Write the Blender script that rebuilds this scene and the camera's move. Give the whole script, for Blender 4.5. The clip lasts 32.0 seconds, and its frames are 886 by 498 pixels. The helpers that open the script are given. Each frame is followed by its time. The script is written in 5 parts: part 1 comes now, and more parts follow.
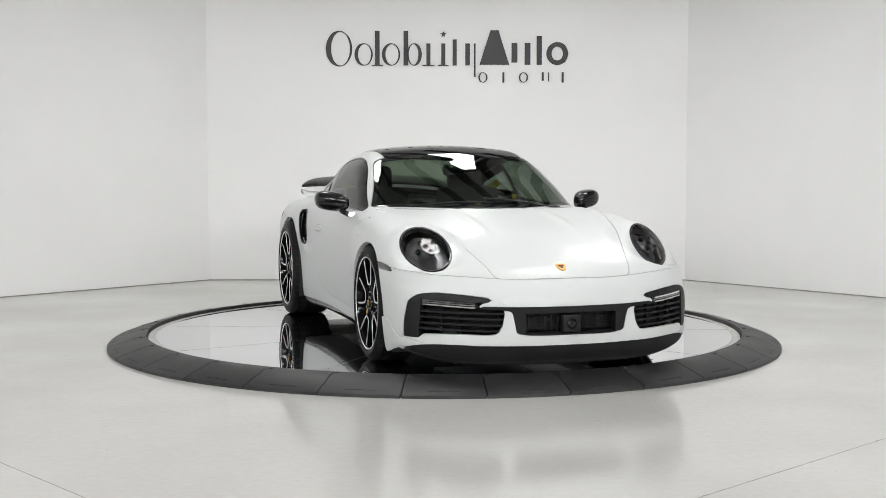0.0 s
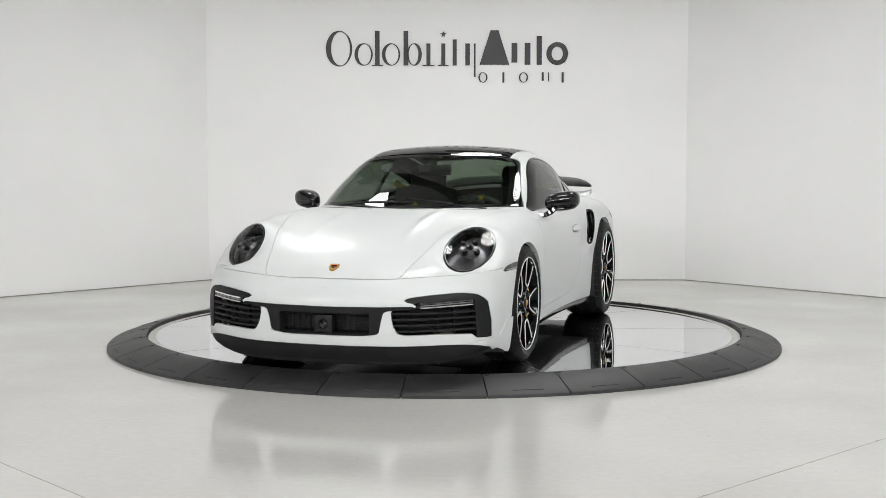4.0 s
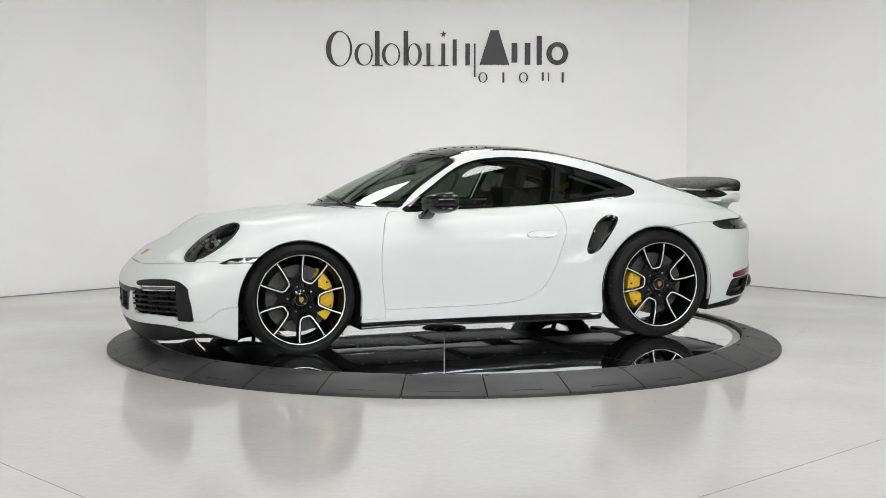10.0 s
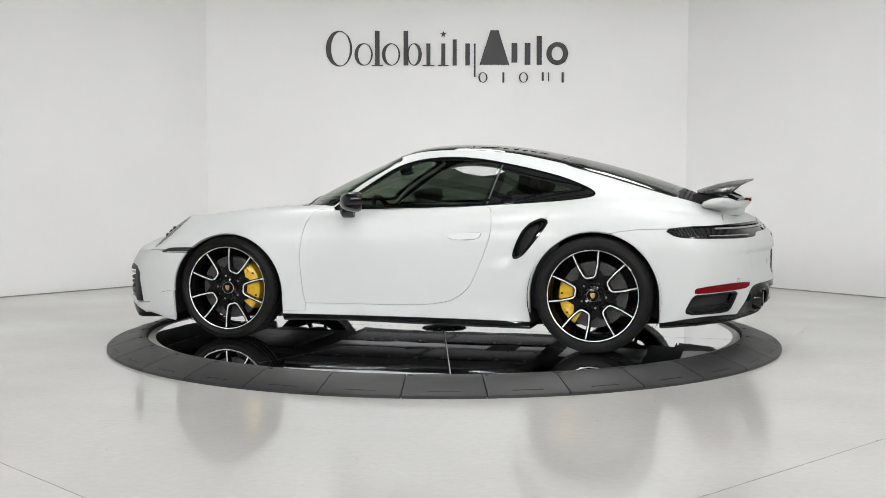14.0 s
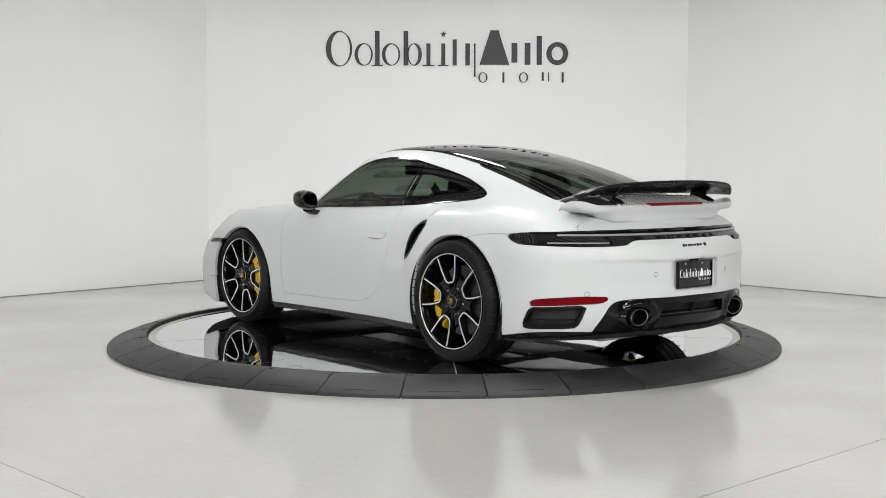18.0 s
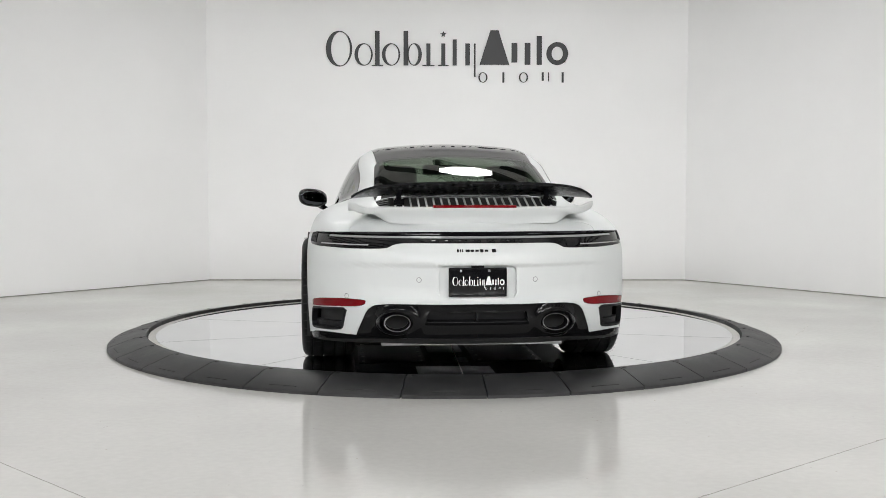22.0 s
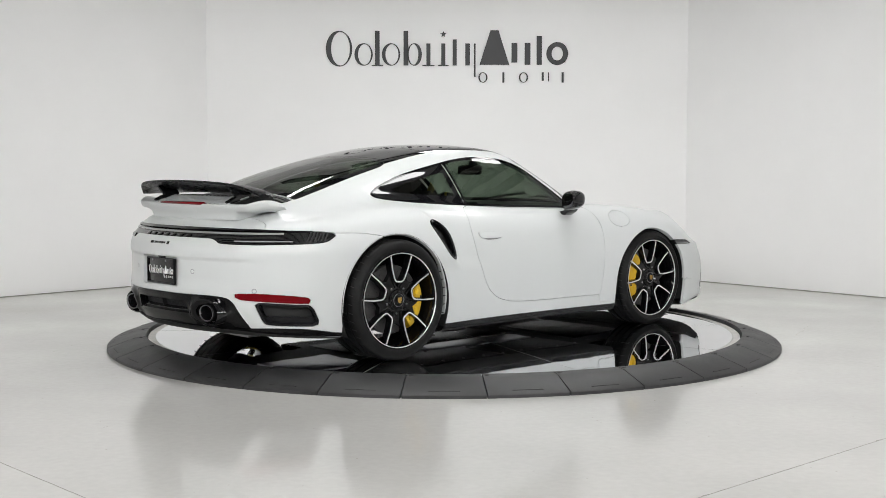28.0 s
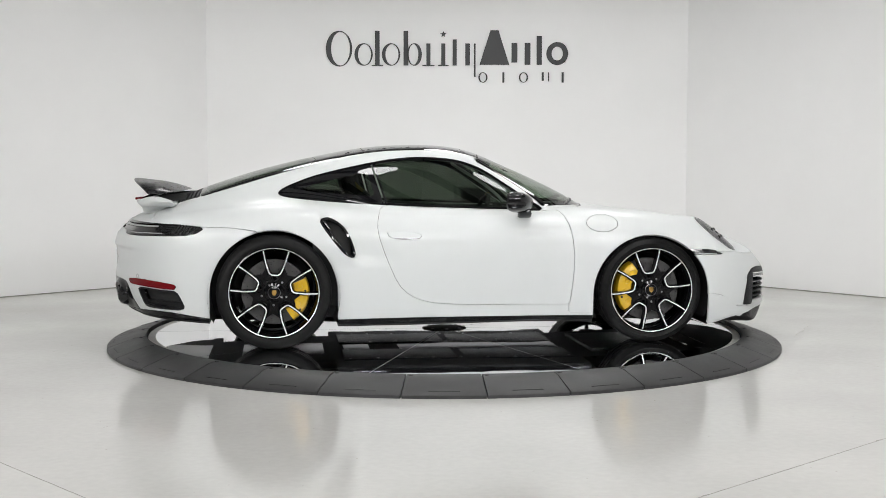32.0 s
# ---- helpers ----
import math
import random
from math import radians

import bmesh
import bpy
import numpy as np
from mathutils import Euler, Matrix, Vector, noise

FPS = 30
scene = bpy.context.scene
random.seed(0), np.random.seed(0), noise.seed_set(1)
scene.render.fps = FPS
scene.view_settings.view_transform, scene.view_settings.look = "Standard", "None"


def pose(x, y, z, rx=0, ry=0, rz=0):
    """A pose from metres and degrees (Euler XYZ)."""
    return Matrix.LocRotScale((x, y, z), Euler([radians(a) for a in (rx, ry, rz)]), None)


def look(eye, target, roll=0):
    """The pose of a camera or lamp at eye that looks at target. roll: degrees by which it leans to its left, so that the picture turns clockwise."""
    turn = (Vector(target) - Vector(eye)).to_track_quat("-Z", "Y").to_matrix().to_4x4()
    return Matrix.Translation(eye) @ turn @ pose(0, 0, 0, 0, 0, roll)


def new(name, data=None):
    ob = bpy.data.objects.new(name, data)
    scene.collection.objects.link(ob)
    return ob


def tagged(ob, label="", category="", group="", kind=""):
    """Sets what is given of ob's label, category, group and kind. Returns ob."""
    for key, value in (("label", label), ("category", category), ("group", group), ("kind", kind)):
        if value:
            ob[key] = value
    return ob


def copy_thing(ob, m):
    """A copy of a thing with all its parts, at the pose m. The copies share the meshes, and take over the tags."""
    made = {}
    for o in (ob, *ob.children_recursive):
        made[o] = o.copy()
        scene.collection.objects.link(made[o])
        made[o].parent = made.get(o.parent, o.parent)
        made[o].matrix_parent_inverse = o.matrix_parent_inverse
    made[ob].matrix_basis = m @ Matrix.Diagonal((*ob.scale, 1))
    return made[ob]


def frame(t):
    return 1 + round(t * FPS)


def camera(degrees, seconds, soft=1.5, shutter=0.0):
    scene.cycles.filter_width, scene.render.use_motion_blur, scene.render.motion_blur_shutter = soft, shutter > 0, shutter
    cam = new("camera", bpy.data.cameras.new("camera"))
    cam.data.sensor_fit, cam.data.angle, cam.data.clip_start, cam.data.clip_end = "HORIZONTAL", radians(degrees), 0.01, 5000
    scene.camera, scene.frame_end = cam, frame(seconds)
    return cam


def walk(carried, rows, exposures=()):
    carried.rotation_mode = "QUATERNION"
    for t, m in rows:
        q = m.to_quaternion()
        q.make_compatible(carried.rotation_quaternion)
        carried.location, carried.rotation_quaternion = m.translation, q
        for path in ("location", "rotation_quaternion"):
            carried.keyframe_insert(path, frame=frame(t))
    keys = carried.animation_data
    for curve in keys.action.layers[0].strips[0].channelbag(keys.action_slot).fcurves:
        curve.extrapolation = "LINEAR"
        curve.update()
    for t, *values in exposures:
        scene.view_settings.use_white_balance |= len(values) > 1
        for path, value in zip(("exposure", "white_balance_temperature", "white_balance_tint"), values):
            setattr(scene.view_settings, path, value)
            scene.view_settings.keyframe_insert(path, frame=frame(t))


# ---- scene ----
# ---- camera ----
EYE = Vector((0.0, -8.640, 1.220))
YAW, PITCH = radians(-0.054), radians(-3.904)
AIM = EYE + Vector((math.sin(YAW) * math.cos(PITCH), math.cos(YAW) * math.cos(PITCH), math.sin(PITCH)))
cam = camera(40.0, 32.0, 0.7)
walk(cam, [(0.0, look(EYE, AIM)), (32.0, look(EYE, AIM))])

DISC_Z = 0.066          # height of the turning platform over the floor
TURN_RATE = -8.746      # degrees a second
SIDE_TIME = 12.29       # the moment at which the car stands square across


def spin(t):
    return TURN_RATE * (t - SIDE_TIME)


# ---- light ----
world = bpy.data.worlds.new("world")
scene.world = world
world.use_nodes = True
world.node_tree.nodes["Background"].inputs[0].default_value = (0.95, 0.98, 1.0, 1)
world.node_tree.nodes["Background"].inputs[1].default_value = 0.05
scene.view_settings.exposure = -0.06


# ---- materials ----


def nodes_of(name):
    m = bpy.data.materials.new(name)
    m.use_nodes = True
    return m, m.node_tree.nodes, m.node_tree.links, m.node_tree.nodes["Principled BSDF"]


def plain(name, color, rough=0.5, metal=0.0, grain=0.0, grain_size=400.0, vary=0.0, vary_size=3.0, coat=0.0, coat_rough=0.05, rough_vary=0.0, spec=0.5):
    """A surface with fine relief (grain) and cloudy variation of tone and gloss."""
    m, nd, ln, b = nodes_of(name)
    b.inputs["Roughness"].default_value = rough
    b.inputs["Metallic"].default_value = metal
    b.inputs["Specular IOR Level"].default_value = spec
    b.inputs["Coat Weight"].default_value = coat
    b.inputs["Coat Roughness"].default_value = coat_rough
    b.inputs["Base Color"].default_value = (*color, 1)
    co = nd.new("ShaderNodeTexCoord")
    if vary or rough_vary:
        n = nd.new("ShaderNodeTexNoise")
        n.inputs["Scale"].default_value = vary_size
        n.inputs["Detail"].default_value = 6
        n.inputs["Roughness"].default_value = 0.62
        ln.new(co.outputs["Object"], n.inputs["Vector"])
        if vary:
            r = nd.new("ShaderNodeMapRange")
            r.inputs["From Min"].default_value, r.inputs["From Max"].default_value = 0.3, 0.7
            r.inputs["To Min"].default_value, r.inputs["To Max"].default_value = 1 - vary, 1 + vary
            ln.new(n.outputs[0], r.inputs["Value"])
            x = nd.new("ShaderNodeMix")
            x.data_type, x.blend_type = "RGBA", "MULTIPLY"
            x.inputs[0].default_value = 1
            x.inputs[6].default_value = (*color, 1)
            ln.new(r.outputs[0], x.inputs[7])
            ln.new(x.outputs[2], b.inputs["Base Color"])
        if rough_vary:
            r = nd.new("ShaderNodeMapRange")
            r.inputs["From Min"].default_value, r.inputs["From Max"].default_value = 0.3, 0.7
            r.inputs["To Min"].default_value, r.inputs["To Max"].default_value = max(rough - rough_vary, 0.0), rough + rough_vary
            ln.new(n.outputs[0], r.inputs["Value"])
            ln.new(r.outputs[0], b.inputs["Roughness"])
    if grain:
        n = nd.new("ShaderNodeTexNoise")
        n.inputs["Scale"].default_value = grain_size
        n.inputs["Detail"].default_value = 3
        ln.new(co.outputs["Object"], n.inputs["Vector"])
        bp = nd.new("ShaderNodeBump")
        bp.inputs["Strength"].default_value = grain
        bp.inputs["Distance"].default_value = 0.002
        ln.new(n.outputs[0], bp.inputs["Height"])
        ln.new(bp.outputs[0], b.inputs["Normal"])
    return m


def glass(name, tint, ior=1.5, rough=0.0):
    """Tinted pane: what is behind it shows darkened, the gloss grows towards grazing views."""
    m, nd, ln, b = nodes_of(name)
    nd.remove(b)
    out = nd["Material Output"]
    tr, gl, mx, fr = nd.new("ShaderNodeBsdfTransparent"), nd.new("ShaderNodeBsdfGlossy"), nd.new("ShaderNodeMixShader"), nd.new("ShaderNodeLayerWeight")
    tr.inputs[0].default_value = (*tint, 1)
    gl.inputs["Roughness"].default_value = rough
    fr.inputs["Blend"].default_value = 0.5
    f0 = ((ior - 1) / (ior + 1)) ** 2
    pw, ml = nd.new("ShaderNodeMath"), nd.new("ShaderNodeMath")
    pw.operation, ml.operation = "POWER", "MULTIPLY_ADD"
    pw.inputs[1].default_value = 5.0
    ml.inputs[1].default_value, ml.inputs[2].default_value = 1 - f0, f0
    ln.new(fr.outputs["Facing"], pw.inputs[0])
    ln.new(pw.outputs[0], ml.inputs[0])
    ln.new(ml.outputs[0], mx.inputs[0])
    ln.new(tr.outputs[0], mx.inputs[1])
    ln.new(gl.outputs[0], mx.inputs[2])
    ln.new(mx.outputs[0], out.inputs[0])
    return m


def glow(name, color, strength):
    m, nd, ln, b = nodes_of(name)
    b.inputs["Base Color"].default_value = (*color, 1)
    b.inputs["Emission Color"].default_value = (*color, 1)
    b.inputs["Emission Strength"].default_value = strength
    return m


PAINT = plain("satin_white_paint", (0.620, 0.636, 0.634), 0.42, grain=0.015, grain_size=900, vary=0.012, vary_size=2.0, coat=0.22, coat_rough=0.13, spec=0.40)
GLOSS = plain("gloss_black", (0.006, 0.006, 0.007), 0.03, rough_vary=0.015, vary_size=30, spec=0.48)
DEEP_GLOSS = plain("deep_gloss_black", (0.004, 0.004, 0.0045), 0.04, rough_vary=0.02, vary_size=25, spec=0.24)
PLASTIC = plain("grained_black_plastic", (0.010, 0.010, 0.011), 0.42, spec=0.22, grain=0.3, grain_size=700, vary=0.25, vary_size=9)
WING = plain("gloss_black_wing", (0.006, 0.006, 0.007), 0.28, rough_vary=0.03, vary_size=20, spec=0.22)
DARK = plain("dark_void", (0.012, 0.012, 0.012), 0.7, grain=0.2, vary=0.3)
MESHY = plain("radiator_grey", (0.022, 0.022, 0.023), 0.5, metal=0.4, grain=0.6, grain_size=500)
RUBBER = plain("tyre_rubber", (0.008, 0.008, 0.008), 0.46, spec=0.16, grain=0.25, grain_size=350, vary=0.25, vary_size=14, rough_vary=0.08)
RIM = plain("rim_black", (0.004, 0.004, 0.0045), 0.07, rough_vary=0.03, vary_size=20, spec=0.3)
SILVER = plain("machined_silver", (0.86, 0.86, 0.86), 0.42, metal=1.0, grain=0.04, grain_size=600)
CHROME = plain("polished_chrome", (0.80, 0.80, 0.81), 0.06, metal=1.0)
STEEL = plain("dark_steel", (0.30, 0.30, 0.31), 0.30, metal=1.0, vary=0.1, vary_size=30)
CERAMIC = plain("ceramic_disc", (0.068, 0.066, 0.066), 0.42, metal=0.3, grain=0.25, grain_size=220, vary=0.2, vary_size=25)
YELLOW = plain("caliper_yellow", (0.72, 0.44, 0.012), 0.30, coat=0.4, vary=0.06, vary_size=20)
GOLD = plain("emblem_gold", (0.50, 0.31, 0.09), 0.28, metal=0.9, grain=0.5, grain_size=500)
RED = plain("red_lens", (0.150, 0.002, 0.005), 0.10, spec=0.22, grain=0.15, grain_size=260)
SMOKE = plain("smoked_lens", (0.012, 0.012, 0.013), 0.10, coat=0.1, vary=0.2, vary_size=40)
LENS_GREY = plain("grey_lens", (0.30, 0.30, 0.305), 0.15, coat=0.3, grain=0.2, grain_size=300)
CLEAR = glass("headlamp_glass", (0.82, 0.82, 0.83), 1.52)
SCREEN = glass("windscreen_glass", (0.50, 0.58, 0.50), 1.52)
TINT = glass("tinted_side_glass", (0.19, 0.225, 0.19), 1.52)
REARGLASS = glass("rear_glass", (0.29, 0.35, 0.285), 1.52)
FRIT = plain("glass_border_black", (0.006, 0.006, 0.007), 0.03)
ROOFGLASS = plain("roof_panel_black", (0.006, 0.006, 0.007), 0.03, rough_vary=0.01, vary_size=20, coat=0.0)
CABINMAT = plain("cabin_leather", (0.016, 0.016, 0.017), 0.55, grain=0.4, grain_size=300, vary=0.2, vary_size=8)
BELT = plain("yellow_webbing", (0.34, 0.25, 0.02), 0.7, grain=0.5, grain_size=600)
MIRROR = plain("mirror_glass", (0.07, 0.073, 0.08), 0.01, metal=1.0)
WALLPAINT = plain("wall_paint", (0.875, 0.872, 0.866), 0.55, grain=0.05, grain_size=90, vary=0.02, vary_size=0.9)
CEILING = plain("ceiling_paint", (0.74, 0.74, 0.72), 0.8, vary=0.1, vary_size=1.0)
BEAM = plain("beam_steel", (0.02, 0.02, 0.02), 0.6, vary=0.2)
SIGN = plain("sign_black", (0.018, 0.018, 0.02), 0.45, vary=0.15, vary_size=6)
MAT = plain("rubber_mat", (0.030, 0.030, 0.031), 0.50, grain=0.3, grain_size=160, vary=0.38, vary_size=5, rough_vary=0.08)
DISC = plain("mirror_platform", (0.735, 0.745, 0.765), 0.025, metal=1.0, grain=0.9, grain_size=1.5, vary=0.03, vary_size=2.5, rough_vary=0.015)
mat_nodes = MAT.node_tree.nodes
tone, mat_mix = mat_nodes.new("ShaderNodeMapRange"), mat_nodes.new("ShaderNodeMix")
tone.inputs["To Min"].default_value, tone.inputs["To Max"].default_value = 0.75, 1.3
mat_mix.data_type, mat_mix.blend_type = "RGBA", "MULTIPLY"
mat_mix.inputs[0].default_value = 1
MAT.node_tree.links.new(mat_nodes.new("ShaderNodeObjectInfo").outputs["Random"], tone.inputs["Value"])
MAT.node_tree.links.new(mat_nodes["Principled BSDF"].inputs["Base Color"].links[0].from_socket, mat_mix.inputs[6])
MAT.node_tree.links.new(tone.outputs[0], mat_mix.inputs[7])
MAT.node_tree.links.new(mat_mix.outputs[2], mat_nodes["Principled BSDF"].inputs["Base Color"])
TRIMLIGHT = plain("brushed_rim", (0.62, 0.61, 0.58), 0.4, metal=0.6, vary=0.12, vary_size=12)
PLATEWHITE = plain("plate_white", (0.86, 0.86, 0.86), 0.4)
LAMP = glow("softbox_glow", (1.0, 0.998, 0.995), 18.5)
# glow of the fill lights added for front light
FRONT_FILL = glow("front_fill_glow", (1.0, 0.998, 0.995), 37.5)
SEAM = plain("dirty_seam", (0.27, 0.26, 0.24), 0.8, vary=0.5, vary_size=7)
BOWL = plain("lamp_bowl", (0.18, 0.18, 0.185), 0.25, metal=0.6, grain=0.1, grain_size=300)
DARKWALL = plain("dark_wall_paint", (0.15, 0.15, 0.152), 0.6, grain=0.05, grain_size=90, vary=0.1, vary_size=0.9)


def floor_material():
    """Glossy cast floor: light warm grey, faint clouds, specks and scuffs."""
    m, nd, ln, b = nodes_of("cast_floor")
    co = nd.new("ShaderNodeTexCoord")
    big = nd.new("ShaderNodeTexNoise")
    big.inputs["Scale"].default_value, big.inputs["Detail"].default_value = 0.7, 8
    fine = nd.new("ShaderNodeTexNoise")
    fine.inputs["Scale"].default_value, fine.inputs["Detail"].default_value = 26.0, 5
    ln.new(co.outputs["Object"], big.inputs["Vector"])
    ln.new(co.outputs["Object"], fine.inputs["Vector"])
    ramp_b = nd.new("ShaderNodeValToRGB")
    ramp_b.color_ramp.elements[0].position, ramp_b.color_ramp.elements[0].color = 0.30, (0.56, 0.552, 0.53, 1)
    ramp_b.color_ramp.elements[1].position, ramp_b.color_ramp.elements[1].color = 0.72, (0.645, 0.636, 0.612, 1)
    ln.new(big.outputs[0], ramp_b.inputs[0])
    speck = nd.new("ShaderNodeTexVoronoi")
    speck.inputs["Scale"].default_value = 7.0
    ln.new(co.outputs["Object"], speck.inputs["Vector"])
    sr = nd.new("ShaderNodeValToRGB")
    sr.color_ramp.elements[0].position, sr.color_ramp.elements[0].color = 0.022, (0.72, 0.70, 0.66, 1)
    sr.color_ramp.elements[1].position, sr.color_ramp.elements[1].color = 0.04, (1, 1, 1, 1)
    ln.new(speck.outputs["Distance"], sr.inputs[0])
    fr = nd.new("ShaderNodeMapRange")
    fr.inputs["From Min"].default_value, fr.inputs["From Max"].default_value = 0.3, 0.7
    fr.inputs["To Min"].default_value, fr.inputs["To Max"].default_value = 0.97, 1.025
    ln.new(fine.outputs[0], fr.inputs["Value"])
    m1, m2 = nd.new("ShaderNodeMix"), nd.new("ShaderNodeMix")
    for x in (m1, m2):
        x.data_type, x.blend_type = "RGBA", "MULTIPLY"
        x.inputs[0].default_value = 1
    ln.new(ramp_b.outputs[0], m1.inputs[6])
    ln.new(sr.outputs[0], m1.inputs[7])
    ln.new(m1.outputs[2], m2.inputs[6])
    ln.new(fr.outputs[0], m2.inputs[7])
    ln.new(m2.outputs[2], b.inputs["Base Color"])
    rr = nd.new("ShaderNodeMapRange")
    rr.inputs["From Min"].default_value, rr.inputs["From Max"].default_value = 0.3, 0.7
    rr.inputs["To Min"].default_value, rr.inputs["To Max"].default_value = 0.09, 0.17
    ln.new(big.outputs[0], rr.inputs["Value"])
    ln.new(rr.outputs[0], b.inputs["Roughness"])
    bp = nd.new("ShaderNodeBump")
    bp.inputs["Strength"].default_value, bp.inputs["Distance"].default_value = 0.02, 0.002
    ln.new(fine.outputs[0], bp.inputs["Height"])
    ln.new(bp.outputs[0], b.inputs["Normal"])
    return m


FLOOR = floor_material()


# ---- building helpers ----


def finish(name, bm, material, parent=None, label="", smooth=35.0):
    """One mesh object from a bmesh, smooth but for its sharp edges."""
    bmesh.ops.recalc_face_normals(bm, faces=bm.faces)
    me = bpy.data.meshes.new(name)
    limit = math.cos(radians(smooth))
    for f in bm.faces:
        f.smooth = True
    for e in bm.edges:
        if len(e.link_faces) == 2:
            e.smooth = e.link_faces[0].normal.dot(e.link_faces[1].normal) > limit
    bm.to_mesh(me)
    bm.free()
    me.materials.append(material)
    ob = new(name, me)
    ob.parent = parent
    return tagged(ob, label)


part = finish


def box_bm(x0, x1, y0, y1, z0, z1, bevel=0.0, bm=None):
    own = bm is None
    bm = bm or bmesh.new()
    r = bmesh.ops.create_cube(bm, size=1.0, matrix=Matrix.Translation(((x0 + x1) / 2, (y0 + y1) / 2, (z0 + z1) / 2)) @ Matrix.Diagonal((x1 - x0, y1 - y0, z1 - z0, 1)))
    if bevel and own:
        bmesh.ops.bevel(bm, geom=bm.edges[:], offset=bevel, segments=2, profile=0.5, affect="EDGES")
    return bm


def prism_bm(outline, z0, z1, m=Matrix.Identity(4), bevel=0.0):
    """An upright prism over a flat outline of (x, y), set by the pose m."""
    bm = bmesh.new()
    a = [bm.verts.new(m @ Vector((x, y, z0))) for x, y in outline]
    b = [bm.verts.new(m @ Vector((x, y, z1))) for x, y in outline]
    n = len(outline)
    bm.faces.new(a[::-1])
    top = bm.faces.new(b)
    for i in range(n):
        bm.faces.new((a[i], a[(i + 1) % n], b[(i + 1) % n], b[i]))
    if bevel:
        bmesh.ops.bevel(bm, geom=list(top.edges), offset=bevel, segments=2, affect="EDGES")
    return bm


def lathe_bm(profile, n=64, axis="Y", m=Matrix.Identity(4), closed=False):
    """A turned body: profile of (radius, height along the axis)."""
    bm = bmesh.new()
    rings = []
    for i in range(n):
        a = 2 * math.pi * i / n
        ring = []
        for r, h in profile:
            v = (r * math.cos(a), h, r * math.sin(a)) if axis == "Y" else (r * math.cos(a), r * math.sin(a), h)
            ring.append(bm.verts.new(m @ Vector(v)))
        rings.append(ring)
    k = len(profile)
    for i in range(n):
        p, q = rings[i], rings[(i + 1) % n]
        for j in range(k if closed else k - 1):
            bm.faces.new((p[j], q[j], q[(j + 1) % k], p[(j + 1) % k]))
    return bm


def sweep_bm(path, section, up=(0, 0, 1), closed=False, bm=None):
    """A bar of the given section (a, b) along a path; a runs sideways, b along up."""
    bm = bm or bmesh.new()
    pts = [Vector(p) for p in path]
    rows = []
    for i, p in enumerate(pts):
        if closed:
            t = pts[(i + 1) % len(pts)] - pts[i - 1]
        else:
            t = pts[min(i + 1, len(pts) - 1)] - pts[max(i - 1, 0)]
        t.normalize()
        u = Vector(up[i]) if isinstance(up, list) else Vector(up)
        s = t.cross(u).normalized()
        u = s.cross(t).normalized()
        rows.append([bm.verts.new(p + s * a + u * b) for a, b in section])
    k = len(section)
    n = len(rows)
    for i in range(n if closed else n - 1):
        p, q = rows[i], rows[(i + 1) % n]
        for j in range(k):
            bm.faces.new((p[j], p[(j + 1) % k], q[(j + 1) % k], q[j]))
    if not closed:
        bm.faces.new(rows[0][::-1])
        bm.faces.new(rows[-1])
    return bm


# ---- the studio ----
WALL_CORNERS = [(-2.515, 4.34), (2.575, 4.34), (7.9, -1.92), (7.9, -8.0), (4.0, -12.0), (-4.0, -12.0), (-7.9, -8.0), (-7.9, -1.48)]
FLOOR_LINES = (((-3.889, -1.519), (-0.547, -5.049)), ((-0.329, -5.418), (4.086, -1.267)))


